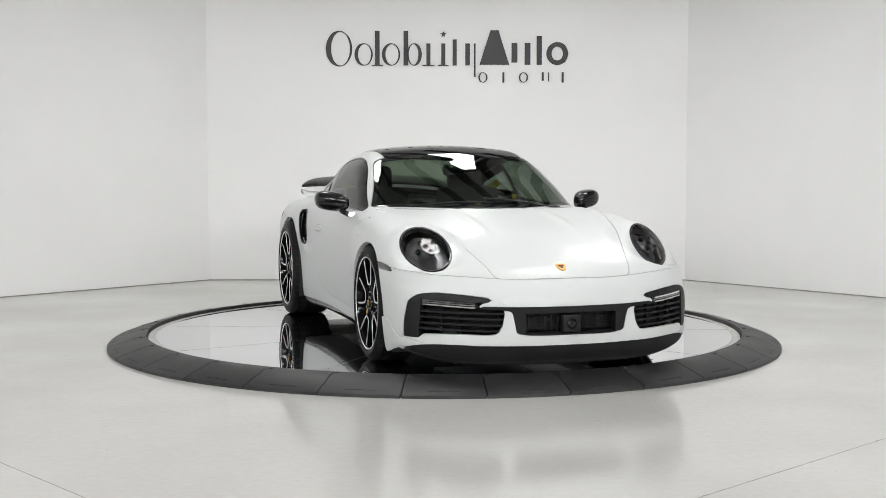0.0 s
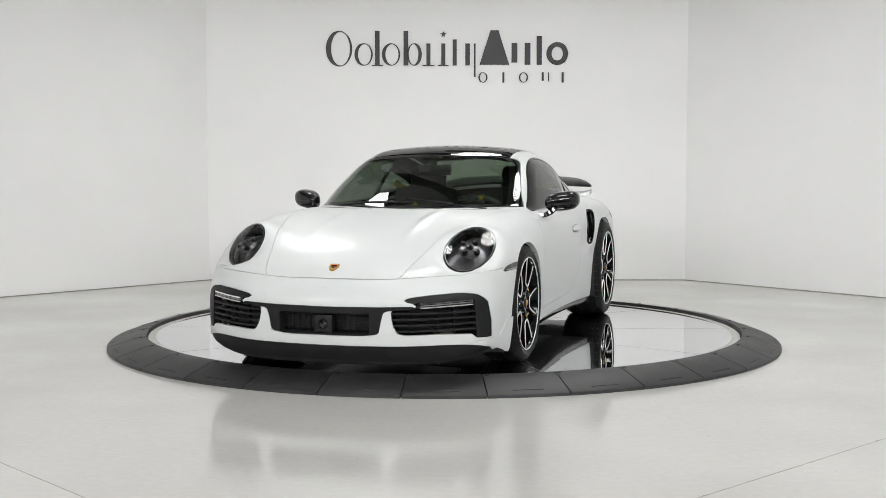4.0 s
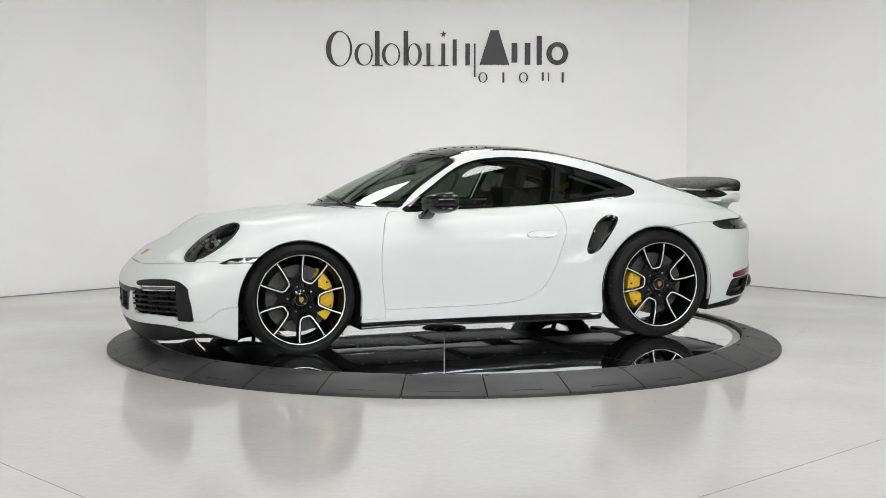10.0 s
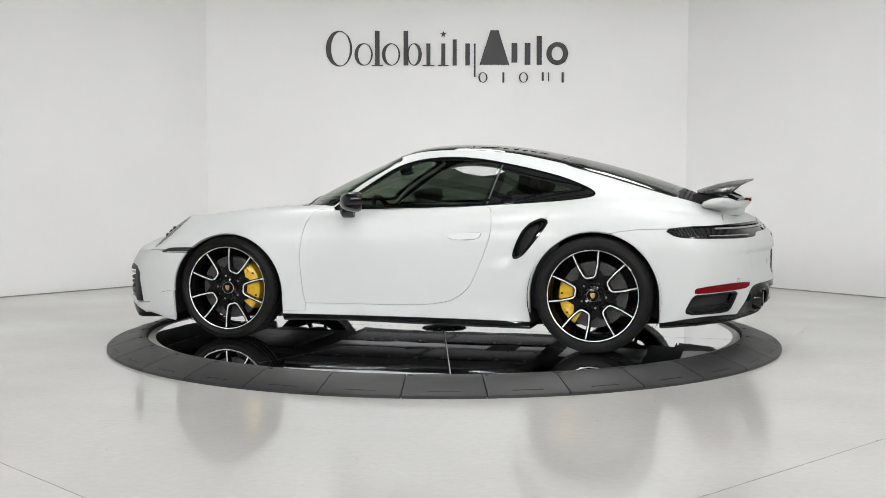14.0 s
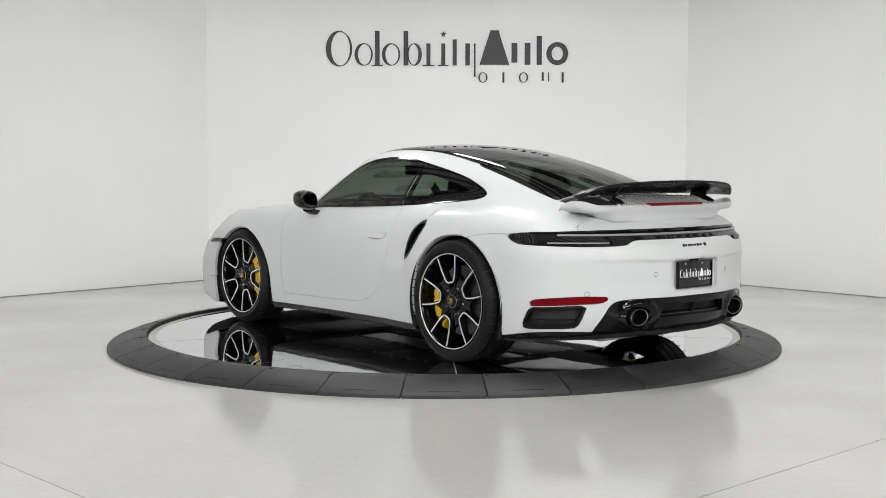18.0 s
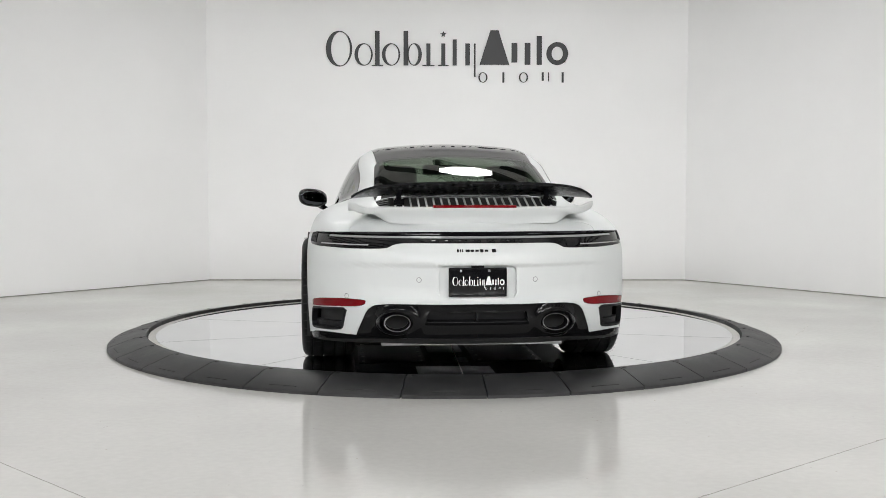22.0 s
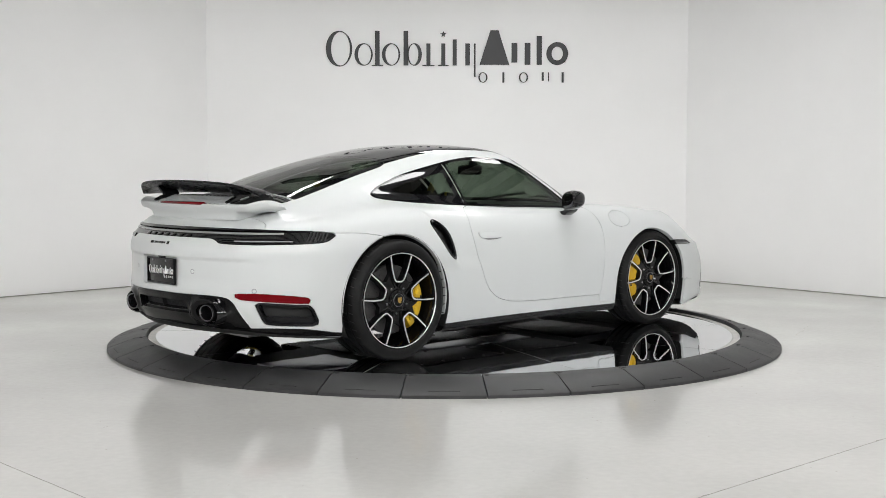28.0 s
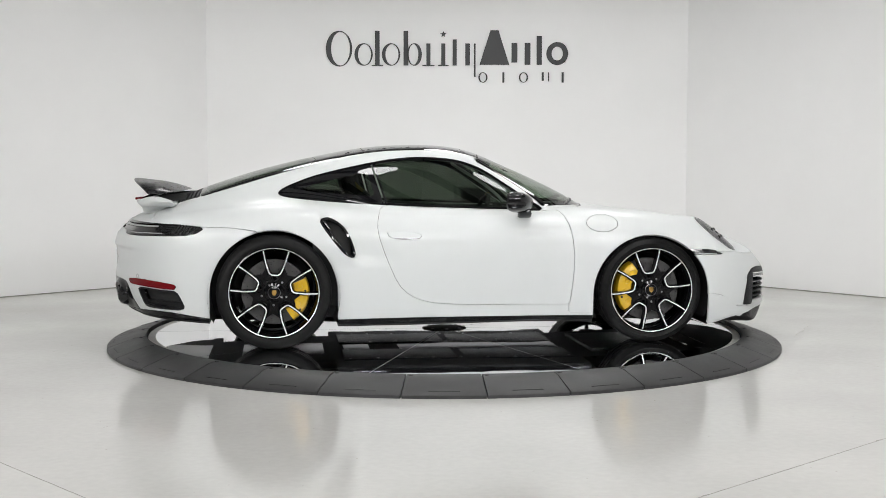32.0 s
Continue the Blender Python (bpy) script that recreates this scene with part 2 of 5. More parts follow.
def studio():
    bm = bmesh.new()
    bmesh.ops.create_grid(bm, x_segments=2, y_segments=2, size=14.0)
    fl = finish("floor", bm, FLOOR)
    tagged(fl, "glossy light grey cast floor with faint specks", "floor", kind="structure")
    # eight walls round the turntable, 45 degrees to one another
    corners = WALL_CORNERS
    names = ("wall_back", "wall_right", "wall_side_right", "wall_front_right", "wall_front", "wall_front_left", "wall_side_left", "wall_left")
    for i, n in enumerate(names):
        a, b = Vector((*corners[i], 0)), Vector((*corners[(i + 1) % 8], 0))
        t = (b - a).normalized()
        out = Vector((-t.y, t.x, 0))
        q = (a, b, b + out * 0.15 + t * 0.062, a + out * 0.15 - t * 0.062)
        dark = i in (3, 4, 5)
        w = finish(n, prism_bm([(v.x, v.y) for v in q], 0.0, 4.1), DARKWALL if dark else WALLPAINT)
        tagged(w, "plain dark grey wall of the hall behind" if dark else "plain white painted studio wall", "wall", kind="structure")
        s = (a - out * 0.008, b - out * 0.008, b - out * 0.001, a - out * 0.001)
        bb = finish("baseboard", prism_bm([(v.x, v.y) for v in s], 0.0, 0.008), SEAM)
        tagged(bb, "thin dirty grey seam along the wall's foot", "baseboard", kind="structure")
    c = finish("ceiling", box_bm(-8.2, 8.2, -12.3, 4.7, 4.1, 4.25), CEILING)
    tagged(c, "grey painted studio ceiling", "ceiling", kind="structure")
    # slanting joists under the deck, cut off at the walls
    run, across = Vector((0.6, -0.8)), Vector((0.8, 0.6))
    for i in range(-14, 12):
        foot = across * (0.66 + 0.88 * i)
        lo, hi = -30.0, 30.0
        for k in range(8):
            p, q = Vector(WALL_CORNERS[k]), Vector(WALL_CORNERS[(k + 1) % 8])
            inward = Vector(((q - p).y, -(q - p).x)).normalized()
            rate, gap = inward.dot(run), inward.dot(foot - p) - 0.12
            if rate > 1e-6:
                lo = max(lo, -gap / rate)
            elif rate < -1e-6:
                hi = min(hi, -gap / rate)
        if hi - lo < 0.5:
            continue
        ends = [foot + run * t + across * w for t, w in ((lo, -0.07), (hi, -0.07), (hi, 0.07), (lo, 0.07))]
        b = finish("ceiling_beam", prism_bm([(v.x, v.y) for v in ends], 3.84, 4.098), BEAM)
        tagged(b, "black steel joist under the grey ceiling", "beam", "ceiling beams", "structure")
    rng = random.Random(5)
    filler = plain("joint_filler", (0.24, 0.23, 0.21), 0.7, vary=0.35, vary_size=9)
    for a, b in FLOOR_LINES:
        a, b = Vector((*a, 0.0)), Vector((*b, 0.0))
        t = (b - a).normalized()
        s = Vector((-t.y, t.x, 0))
        n = int((b - a).length / 0.03)
        left, right = [], []
        for k in range(n + 1):
            p = a + (b - a) * (k / n) + s * rng.uniform(-0.0008, 0.0008)
            chip = rng.uniform(0.002, 0.007) if rng.random() < 0.05 else 0.0
            left.append(p + s * (rng.uniform(0.0012, 0.0024) + chip))
            right.append(p - s * rng.uniform(0.0012, 0.0024))
        j = finish("floor_joint", prism_bm([(v.x, v.y) for v in right + left[::-1]], 0.0, 0.0008), filler)
        tagged(j, "thin chipped joint in the cast floor", "joint", kind="structure")
    # a hairline crack near the wall
    crack = ((2.515, 0.048), (2.561, 0.136), (2.616, 0.257), (2.655, 0.303), (2.714, 0.476), (2.764, 0.557), (2.799, 0.706), (2.798, 0.774))
    bm = bmesh.new()
    sweep_bm([(x, y, 0.0004) for x, y in crack], [(-0.0035, 0.0), (0.0035, 0.0), (0.002, 0.0006), (-0.002, 0.0006)], bm=bm)
    tagged(finish("floor_crack", bm, filler), "short jagged crack in the cast floor", "crack", kind="structure")
    bm = bmesh.new()
    for k in range(170):
        x, y = rng.uniform(-6.5, 6.5), rng.uniform(-6.0, 3.5)
        if math.hypot(x, y) < 2.5:
            continue
        r, turn = rng.choice((0.002, 0.003, 0.003, 0.005)), rng.uniform(0, 3.1)
        bmesh.ops.create_circle(bm, cap_ends=True, segments=6, radius=1.0, matrix=Matrix.Translation((x, y, 0.0006)) @ Matrix.Rotation(turn, 4, "Z") @ Matrix.Diagonal((r * rng.choice((1, 1, 3, 6)), r, 1, 1)))
    c = finish("floor_chips", bm, filler)
    tagged(c, "small dark chips and scuffs on the floor", "chips", kind="stuff")


studio()


def softbox():
    """An octagonal light panel that hangs from the ceiling."""
    e = new("ceiling_light")
    tagged(e, "octagonal white softbox hung below the ceiling", "ceiling light", "ceiling softboxes")
    ring = [(0.39 * math.cos(radians(22.5 + 45 * k)), 0.39 * math.sin(radians(22.5 + 45 * k))) for k in range(8)]
    part("diffuser", prism_bm([(x * 0.96, y * 0.96) for x, y in ring], -0.012, 0.0), LAMP, e, "glowing white cloth diffuser")
    part("housing", prism_bm(ring, 0.0, 0.14, bevel=0.03), BEAM, e, "black cloth housing")
    for x, y in ((-0.2, -0.2), (0.2, 0.2)):
        part("hanger", box_bm(x - 0.008, x + 0.008, y - 0.008, y + 0.008, 0.13, 0.898), BEAM, e)
    return e


SOFTBOXES = ((0.27, 1.92), (-1.44, 1.15), (1.80, 0.80), (1.27, -1.27), (-0.40, -1.70))
first_box = softbox()
first_box.matrix_basis = pose(*SOFTBOXES[0], 3.2)
for spot in SOFTBOXES[1:]:
    copy_thing(first_box, pose(*spot, 3.2))


def fill_softbox(x, y, z, r):
    """An added fill light, out of view: a larger octagon on a ceiling rod, tilted towards the platform."""
    e = new("studio_light")
    e.matrix_basis = pose(x, y, z)
    tagged(e, "added fill light: large octagonal white softbox tilted on a ceiling rod", "studio light", "tilted softboxes")
    m = (Vector((0.0, 0.0, 0.6)) - Vector((x, y, z))).to_track_quat("-Z", "Y").to_matrix().to_4x4()
    ring = [(r * math.cos(radians(22.5 + 45 * k)), r * math.sin(radians(22.5 + 45 * k))) for k in range(8)]
    part("diffuser", prism_bm([(p * 0.96, q * 0.96) for p, q in ring], -0.012, 0.0, m), FRONT_FILL, e, "glowing white cloth diffuser")
    part("housing", prism_bm(ring, 0.0, 0.16, m), BEAM, e, "black cloth housing")
    part("rod", box_bm(-0.012, 0.012, -0.012, 0.012, 0.05, 4.1 - z), BEAM, e)


# two unseen rows near and behind the camera, added to brighten flanks and walls
for y, z, places in ((-7.6, 3.4, (-6.6, -5.2, -3.4, 3.4, 5.2, 6.6)), (-10.8, 3.5, (-4.2, -2.6, -0.9, 0.9, 2.6, 4.2))):
    for x in places:
        fill_softbox(x, y, z, 0.44)


# ---- the mark on the wall and the plate, as plain ovals, bars and a wedge ----
def mark_shapes(parent, spot, thick, material, label=""):
    """Flat shapes on an upright face. spot(u, w) gives a place on the face from the mark's units (u right, w down); thick: the depth of the shapes."""
    face = (spot(1, 0) - spot(0, 0)).cross(spot(0, -1) - spot(0, 0)).normalized() * thick

    def slab(outline, name="bar"):
        bm = bmesh.new()
        low = [bm.verts.new(spot(u, w)) for u, w in outline]
        top = [bm.verts.new(v.co + face) for v in low]
        n = len(low)
        bm.faces.new(top)
        bm.faces.new(low[::-1])
        for i in range(n):
            bm.faces.new((low[i], low[(i + 1) % n], top[(i + 1) % n], top[i]))
        part(name, bm, material, parent, label)

    def bar(u0, u1, w0, w1, lean=0.0):
        slab([(u0, w0), (u1, w0), (u1 + lean, w1), (u0 + lean, w1)])

    def oval(u, w, ru, rw, side, end, shift=0.0):
        """A ring, side wide at its flanks and end wide above and below."""
        n = 40
        bm = bmesh.new()
        rows = []
        for i in range(n):
            c, q = math.cos(2 * math.pi * i / n), math.sin(2 * math.pi * i / n)
            outer, inner = spot(u + ru * c, w + rw * q), spot(u + shift + (ru - side) * c, w + (rw - end) * q)
            rows.append([bm.verts.new(v) for v in (outer, outer + face, inner + face, inner)])
        for i in range(n):
            p, q = rows[i], rows[(i + 1) % n]
            for j in range(4):
                bm.faces.new((p[j], p[(j + 1) % 4], q[(j + 1) % 4], q[j]))
        part("ring", bm, material, parent, label)

    # thin strokes
    oval(600, 89, 23, 31, 6.5, 1.8, 2.5)
    oval(643, 99, 16, 19.5, 4.6, 1.6, 1.6)
    oval(691, 99, 16, 19.5, 4.6, 1.6, 1.6)
    oval(732, 99, 13, 19.5, 4.6, 1.6, -1.6)
    for u0, u1, w0, w1 in ((663, 671, 58, 118), (713, 721, 58, 118), (753, 760, 80, 118), (779, 786, 80, 118), (799, 806, 73, 118)):
        bar(u0, u1, w0, w1)
    for u0, u1 in ((657, 677), (746, 767), (773, 792)):
        bar(u0, u1, 117.4, 119.2)
    bar(821, 829, 80, 118)
    bar(836, 839, 80, 138)
    # heavy strokes
    slab([(846, 117), (865, 57), (879, 57), (898, 117)], "wedge")
    bar(902, 912, 79, 113)
    bar(925, 935, 79, 117)
    bar(946, 955, 67, 117)
    oval(982, 97.5, 19, 20, 9, 8)
    # small row
    for u in (852, 923):
        oval(u, 139, 8, 9, 2.6, 1.0)
    bar(886, 889.5, 130, 148)
    bar(955, 958.5, 130, 145)
    bar(966, 967.5, 130, 146)
    bar(990, 993.5, 130, 148)
    slab([(782.5 + (5.8 if i % 2 == 0 else 2.4) * math.sin(math.pi * i / 5), 64 - (5.8 if i % 2 == 0 else 2.4) * math.cos(math.pi * i / 5)) for i in range(10)], "star")


def wall_sign():
    e = new("wall_sign")
    e.matrix_basis = pose(0, 4.337, 0)
    tagged(e, "black raised sign of ovals and bars on the white wall", "sign")
    k = 12.98 / 2154.0
    mark_shapes(e, lambda u, w: Vector(((u - 784) * k * 1.0013, 0.0, 1.22 + (294.0 - w) * k)), 0.014, SIGN)


wall_sign()


# ---- the turntable ----
def turntable_ring():
    e = new("turntable_ring")
    tagged(e, "black rubber ramp ring of segments round the platform", "turntable ring")
    prof = [(2.325, 0.0), (2.325, 0.016), (2.319, 0.022), (2.14, 0.082), (2.09, 0.088), (2.068, 0.088), (2.066, 0.030), (2.066, 0.0)]
    n, gap = 32, radians(0.10)
    step = 2 * math.pi / n
    bm = bmesh.new()
    rows = []
    for i in range(7):
        a = -step / 2 + gap + (step - 2 * gap) * i / 6
        rows.append([bm.verts.new((r * math.cos(a), r * math.sin(a), z)) for r, z in prof])
    for i in range(6):
        for j in range(len(prof)):
            jj = (j + 1) % len(prof)
            bm.faces.new((rows[i][j], rows[i + 1][j], rows[i + 1][jj], rows[i][jj]))
    bm.faces.new(rows[0])
    bm.faces.new(rows[-1][::-1])
    seg = part("segment", bm, MAT, e)
    bolt = part("bolt", lathe_bm([(0.0, 0.004), (0.011, 0.004), (0.013, 0.0)], 12, "Z"), BEAM, seg)
    bolt.matrix_basis = pose(2.105 * math.cos(-step / 2 + 0.012), 2.105 * math.sin(-step / 2 + 0.012), 0.0862)
    mark = part("mark", box_bm(2.283, 2.2858, -0.085, 0.085, 0.0312, 0.0362), BEAM, seg, "faint black bar")
    for k in range(1, n):
        o = new("segment", seg.data)
        o.parent = e
        o.matrix_basis = pose(0, 0, 0, 0, 0, 360.0 / n * k)
        for child in (bolt, mark):
            c = new(child.name.split(".")[0], child.data)
            c.parent = o
            c.matrix_basis = child.matrix_basis.copy()
    e.matrix_basis = pose(0, 0, 0, 0, 0, -90.0)


turntable_ring()


def turntable_disc():
    e = new("turntable_platform")
    tagged(e, "round mirror-polished platform of wedge panels that turns", "turntable")
    n = 10
    step = 2 * math.pi / n
    g = 0.003
    arc = [(0.16, -step / 2), (2.005, -step / 2)] + [(2.005, -step / 2 + step * i / 16) for i in range(1, 17)] + [(0.16, step / 2 - step * i / 5) for i in range(0, 5)]
    outline = []
    for r, a in arc:
        shift = g / r
        a = max(min(a, step / 2 - shift), -step / 2 + shift)
        outline.append((r * math.cos(a), r * math.sin(a)))
    first = part("panel", prism_bm(outline, -0.0035, 0.0), DISC, e)
    first.rotation_euler = (0, 0, radians(-92.0))
    for k in range(1, n):
        o = new("panel", first.data)
        o.parent = e
        o.rotation_euler = (0, 0, radians(-92.0 + 36.0 * k))
    part("edge_band", lathe_bm([(2.008, -0.02), (2.008, -0.0005), (2.010, 0.0), (2.054, 0.0), (2.056, -0.0015), (2.056, -0.03)], 192, "Z"), TRIMLIGHT, e, "pale metal edge band")
    part("underframe", lathe_bm([(0.01, -0.004), (2.006, -0.004), (2.006, -0.06), (0.01, -0.06)], 96, "Z"), TRIMLIGHT, e, "pale metal bed under the panels")
    part("hub_cap", lathe_bm([(0.0, 0.012), (0.12, 0.010), (0.155, 0.004), (0.157, -0.02)], 48, "Z"), BEAM, e, "dark round cap at the pivot")
    for k in range(8):
        a = 2 * math.pi * k / 8
        b = part("bolt", lathe_bm([(0.0, 0.006), (0.010, 0.005), (0.012, 0.0)], 10, "Z"), STEEL, e)
        b.location = (0.135 * math.cos(a), 0.135 * math.sin(a), 0.007)
    return e


platform = turntable_disc()


# ---- the car's body as one smooth solid ----
# car space: x to the tail, y to the car's right, z up from the platform, origin on the turntable's axis


def spline(pairs):
    """A smooth curve through (x, value) pairs, level beyond its ends."""
    xs = np.array([p[0] for p in pairs], float)
    ys = np.array([p[1] for p in pairs], float)
    d = np.diff(ys) / np.diff(xs)
    m = np.zeros(len(xs))
    m[0], m[-1] = d[0], d[-1]
    for i in range(1, len(xs) - 1):
        w1, w2 = xs[i + 1] - xs[i], xs[i] - xs[i - 1]
        m[i] = (d[i - 1] * w1 + d[i] * w2) / (w1 + w2)

    def value(x):
        x = np.clip(x, xs[0], xs[-1])
        i = np.clip(np.searchsorted(xs, x, side="right") - 1, 0, len(xs) - 2)
        h = xs[i + 1] - xs[i]
        t = (x - xs[i]) / h
        return (ys[i] * (1 + 2 * t) * (1 - t) ** 2 + m[i] * h * t * (1 - t) ** 2
                + ys[i + 1] * t * t * (3 - 2 * t) + m[i + 1] * h * t * t * (t - 1))
    return value


def smax(a, b, k):
    h = np.maximum(k - np.abs(a - b), 0.0) / k
    return np.maximum(a, b) + h * h * k * 0.25


def smin(a, b, k):
    return -smax(-a, -b, k)


def ramp(x, a, b):
    t = np.clip((x - a) / (b - a), 0, 1)
    return t * t * (3 - 2 * t)


DECK = spline([(-2.4, 0.44), (-2.25, 0.50), (-2.16, 0.548), (-2.08, 0.598), (-1.95, 0.662), (-1.7, 0.752), (-1.4, 0.823), (-1.1, 0.864),
               (-0.9, 0.880), (-0.6, 0.885), (0, 0.895), (0.5, 0.905), (1.0, 0.915), (1.4, 0.895), (1.7, 0.868), (1.95, 0.845), (2.15, 0.812), (2.4, 0.77)])
FENDER = spline([(-2.3, 0.0), (-2.0, 0.02), (-1.75, 0.036), (-1.55, 0.031), (-1.3, 0.012), (-1.0, 0.0), (-0.7, 0.0), (0.4, 0.0), (0.9, 0.008), (1.4, 0.012), (1.8, 0.0), (2.3, 0.0)])
WIDTH = spline([(-2.3, 0.914), (-1.9, 0.919), (-1.5, 0.939), (-1.25, 0.942), (-0.95, 0.922), (-0.7, 0.892), (-0.3, 0.872), (0.1, 0.87), (0.45, 0.885), (0.8, 0.929), (1.1, 0.960), (1.35, 0.965), (1.6, 0.950), (1.9, 0.922), (2.3, 0.885)])
ROOF = spline([(-1.3, 0.70), (-1.0, 0.862), (-0.904, 0.918), (-0.744, 1.004), (-0.543, 1.098), (-0.343, 1.184), (-0.203, 1.243), (-0.064, 1.281), (0.136, 1.301),
               (0.295, 1.302), (0.455, 1.294), (0.614, 1.277), (0.854, 1.234), (1.053, 1.190), (1.253, 1.140), (1.454, 1.080), (1.654, 1.012), (1.80, 0.955), (1.95, 0.88), (2.15, 0.76), (2.4, 0.60)])
CABIN = spline([(-1.3, 0.60), (-0.9, 0.67), (-0.6, 0.718), (-0.2, 0.746), (0.2, 0.752), (0.6, 0.737), (1.0, 0.672), (1.4, 0.622), (1.8, 0.595), (2.2, 0.58)])
KEEL = spline([(-2.4, 0.072), (-1.9, 0.085), (-1.5, 0.11), (-0.9, 0.132), (0.8, 0.132), (1.55, 0.162), (2.0, 0.19), (2.4, 0.21)])
SWEEP = spline([(-1.2, 0.45), (-0.5, 0.40), (-0.1, 0.15), (0.4, 0.0), (1.0, -0.10), (1.8, -0.10)])


# the headlamps' tilted oval: middle, two half axes
LAMP_C, LAMP_U, LAMP_V = np.array([-1.7598, 0.6847, 0.6936]), np.array([0.1545, 0.0217, 0.1151]), np.array([0.041, 0.1254, -0.0216])
LAMP_N = np.cross(LAMP_U, LAMP_V) / np.linalg.norm(np.cross(LAMP_U, LAMP_V))
LAMP_DUAL = np.linalg.inv(np.array([LAMP_U, LAMP_V, LAMP_N]).T)


def lamp_place(x, a, z):
    """Where a point lies in the headlamp's oval: along its axis, distance from the middle (1 at the rim), height."""
    d = np.stack([x - LAMP_C[0], a - LAMP_C[1], z - LAMP_C[2]])
    du, dv, h = np.tensordot(LAMP_DUAL, d, 1)
    return du, np.hypot(du, dv), h


def corner_draw(x, a, z):
    """By how much the body's four corners are drawn in along x, towards the wheels."""
    tail = ramp(x, 1.55, 2.1) * (0.02 + 0.04 * ramp(a, 0.15, 0.6) + 0.09 * ramp(a, 0.6, 0.95)) * ramp(z, 1.05, 0.88)
    nose = ramp(-x, 1.62, 2.05) * (0.006 + 0.05 * ramp(a, 0.45, 0.85)) * ramp(z, 0.62, 0.50)
    return tail - nose


def body_fields(x, y, z):
    """The lower body and the cabin: below nought inside each."""
    a = np.abs(y)
    x = x + corner_draw(x, a, z)
    # lower body: deck and fenders over the flanks
    top = DECK(x) + FENDER(x) * np.exp(-((a - 0.68) / 0.17) ** 2) - 0.10 * ramp(x, -1.2, -2.0) * a * a - (0.8 - 0.55 * ramp(x, 0.6, 1.6)) * np.maximum(a - 0.62, 0) ** 2
    top = top + 0.010 * ramp(x, -1.85, -1.4) * ramp(x, -0.92, -1.12) * np.exp(-((a - 0.285) / 0.035) ** 2)
    tuck = 0.05 * np.clip((0.52 - z) / 0.4, 0, 1.2) ** 2 + 0.06 * np.clip((z - 0.55) / 0.35, 0, 1.5) ** 2
    # step across the vent before the rear wheel
    vx = x - 0.785 - (z - 0.70) * 0.71
    step = ramp(vx, -0.03, 0.03)
    bump = ramp(z, 0.50, 0.60) * ramp(z, 0.93, 0.85) * (0.024 * step * (1 - ramp(vx, 0.03, 0.36)) - 0.024 * ramp(vx, -0.34, -0.03) * (1 - step))
    flank = a - (WIDTH(x) - tuck + bump)
    low = smax((z - top) * 0.93, flank, 0.16)
    # nose: bowed in plan, leaning back above the bumper
    lean = 0.10 * np.clip((z - 0.42) / 0.2, 0, 2) ** 2 + 0.06 * np.clip((0.30 - z) / 0.2, 0, 1.5) ** 2
    far = np.maximum(-1.645 - x, 0.0) / np.maximum(0.60 - lean, 0.05)
    nose = ((far ** 2.3 + (a / 0.968) ** 2.3) ** (1 / 2.3) - 1.0) * 0.62
    low = smax(low, nose * 0.85, 0.10)
    # tail
    back = 2.285 - 0.10 * np.clip((z - 0.62) / 0.2, 0, 1.5) ** 2 - 0.12 * np.clip((0.42 - z) / 0.25, 0, 1.3) ** 2 + 0.013 * (ramp(z, 0.615, 0.640) - 1) * ramp(z, 0.42, 0.52) * ramp(a, 0.78, 0.55)
    far = np.maximum(x - 1.585, 0.0) / np.maximum(back - 1.585, 0.05)
    tail = ((far ** 2.3 + (a / 0.988) ** 2.3) ** (1 / 2.3) - 1.0) * 0.70
    low = smax(low, tail * 0.85, 0.10)
    du, rho, h = lamp_place(x, a, z)
    near = (1 - ramp(rho, 1.04, 1.9 - 0.5 * np.clip(-du / (rho + 1e-6), 0, 1))) * ramp(h, -0.28, -0.14)
    bend = 0.14 * np.clip(du / (rho + 1e-6), 0, 1) * np.maximum(rho - 1, 0) ** 1.3
    low = low + (h + bend - 0.016 * np.clip(1 - rho * rho, 0, 1) - low) * near
    low = smax(low, KEEL(x) + 0.07 * ramp(x, -1.6, -1.9) * np.minimum(a / 0.85, 1.0) ** 5 - z, 0.03)
    # cabin
    roof = ROOF(x - SWEEP(x) * a * a) - 0.13 * a * a
    dz = z - 0.90
    side = a - (CABIN(x) - 0.36 * np.maximum(dz, -0.05) + 0.5 * np.minimum(dz + 0.05, 0) - 0.45 * np.maximum(dz, 0) ** 2)
    slope = 0.80 + 0.12 * ramp(x, -0.3, 0.1) - 0.0 * x
    cab = smax((z - roof) * slope, side * 0.9, 0.11)
    cab = smax(cab, x - 2.10, 0.05)
    cab = np.maximum(np.maximum(cab, -1.10 - x), 0.60 - z)
    return low, cab


def body_field(x, y, z):
    low, cab = body_fields(x, y, z)
    return smin(low, cab, 0.022 + 0.10 * ramp(x, 0.5, 1.4))


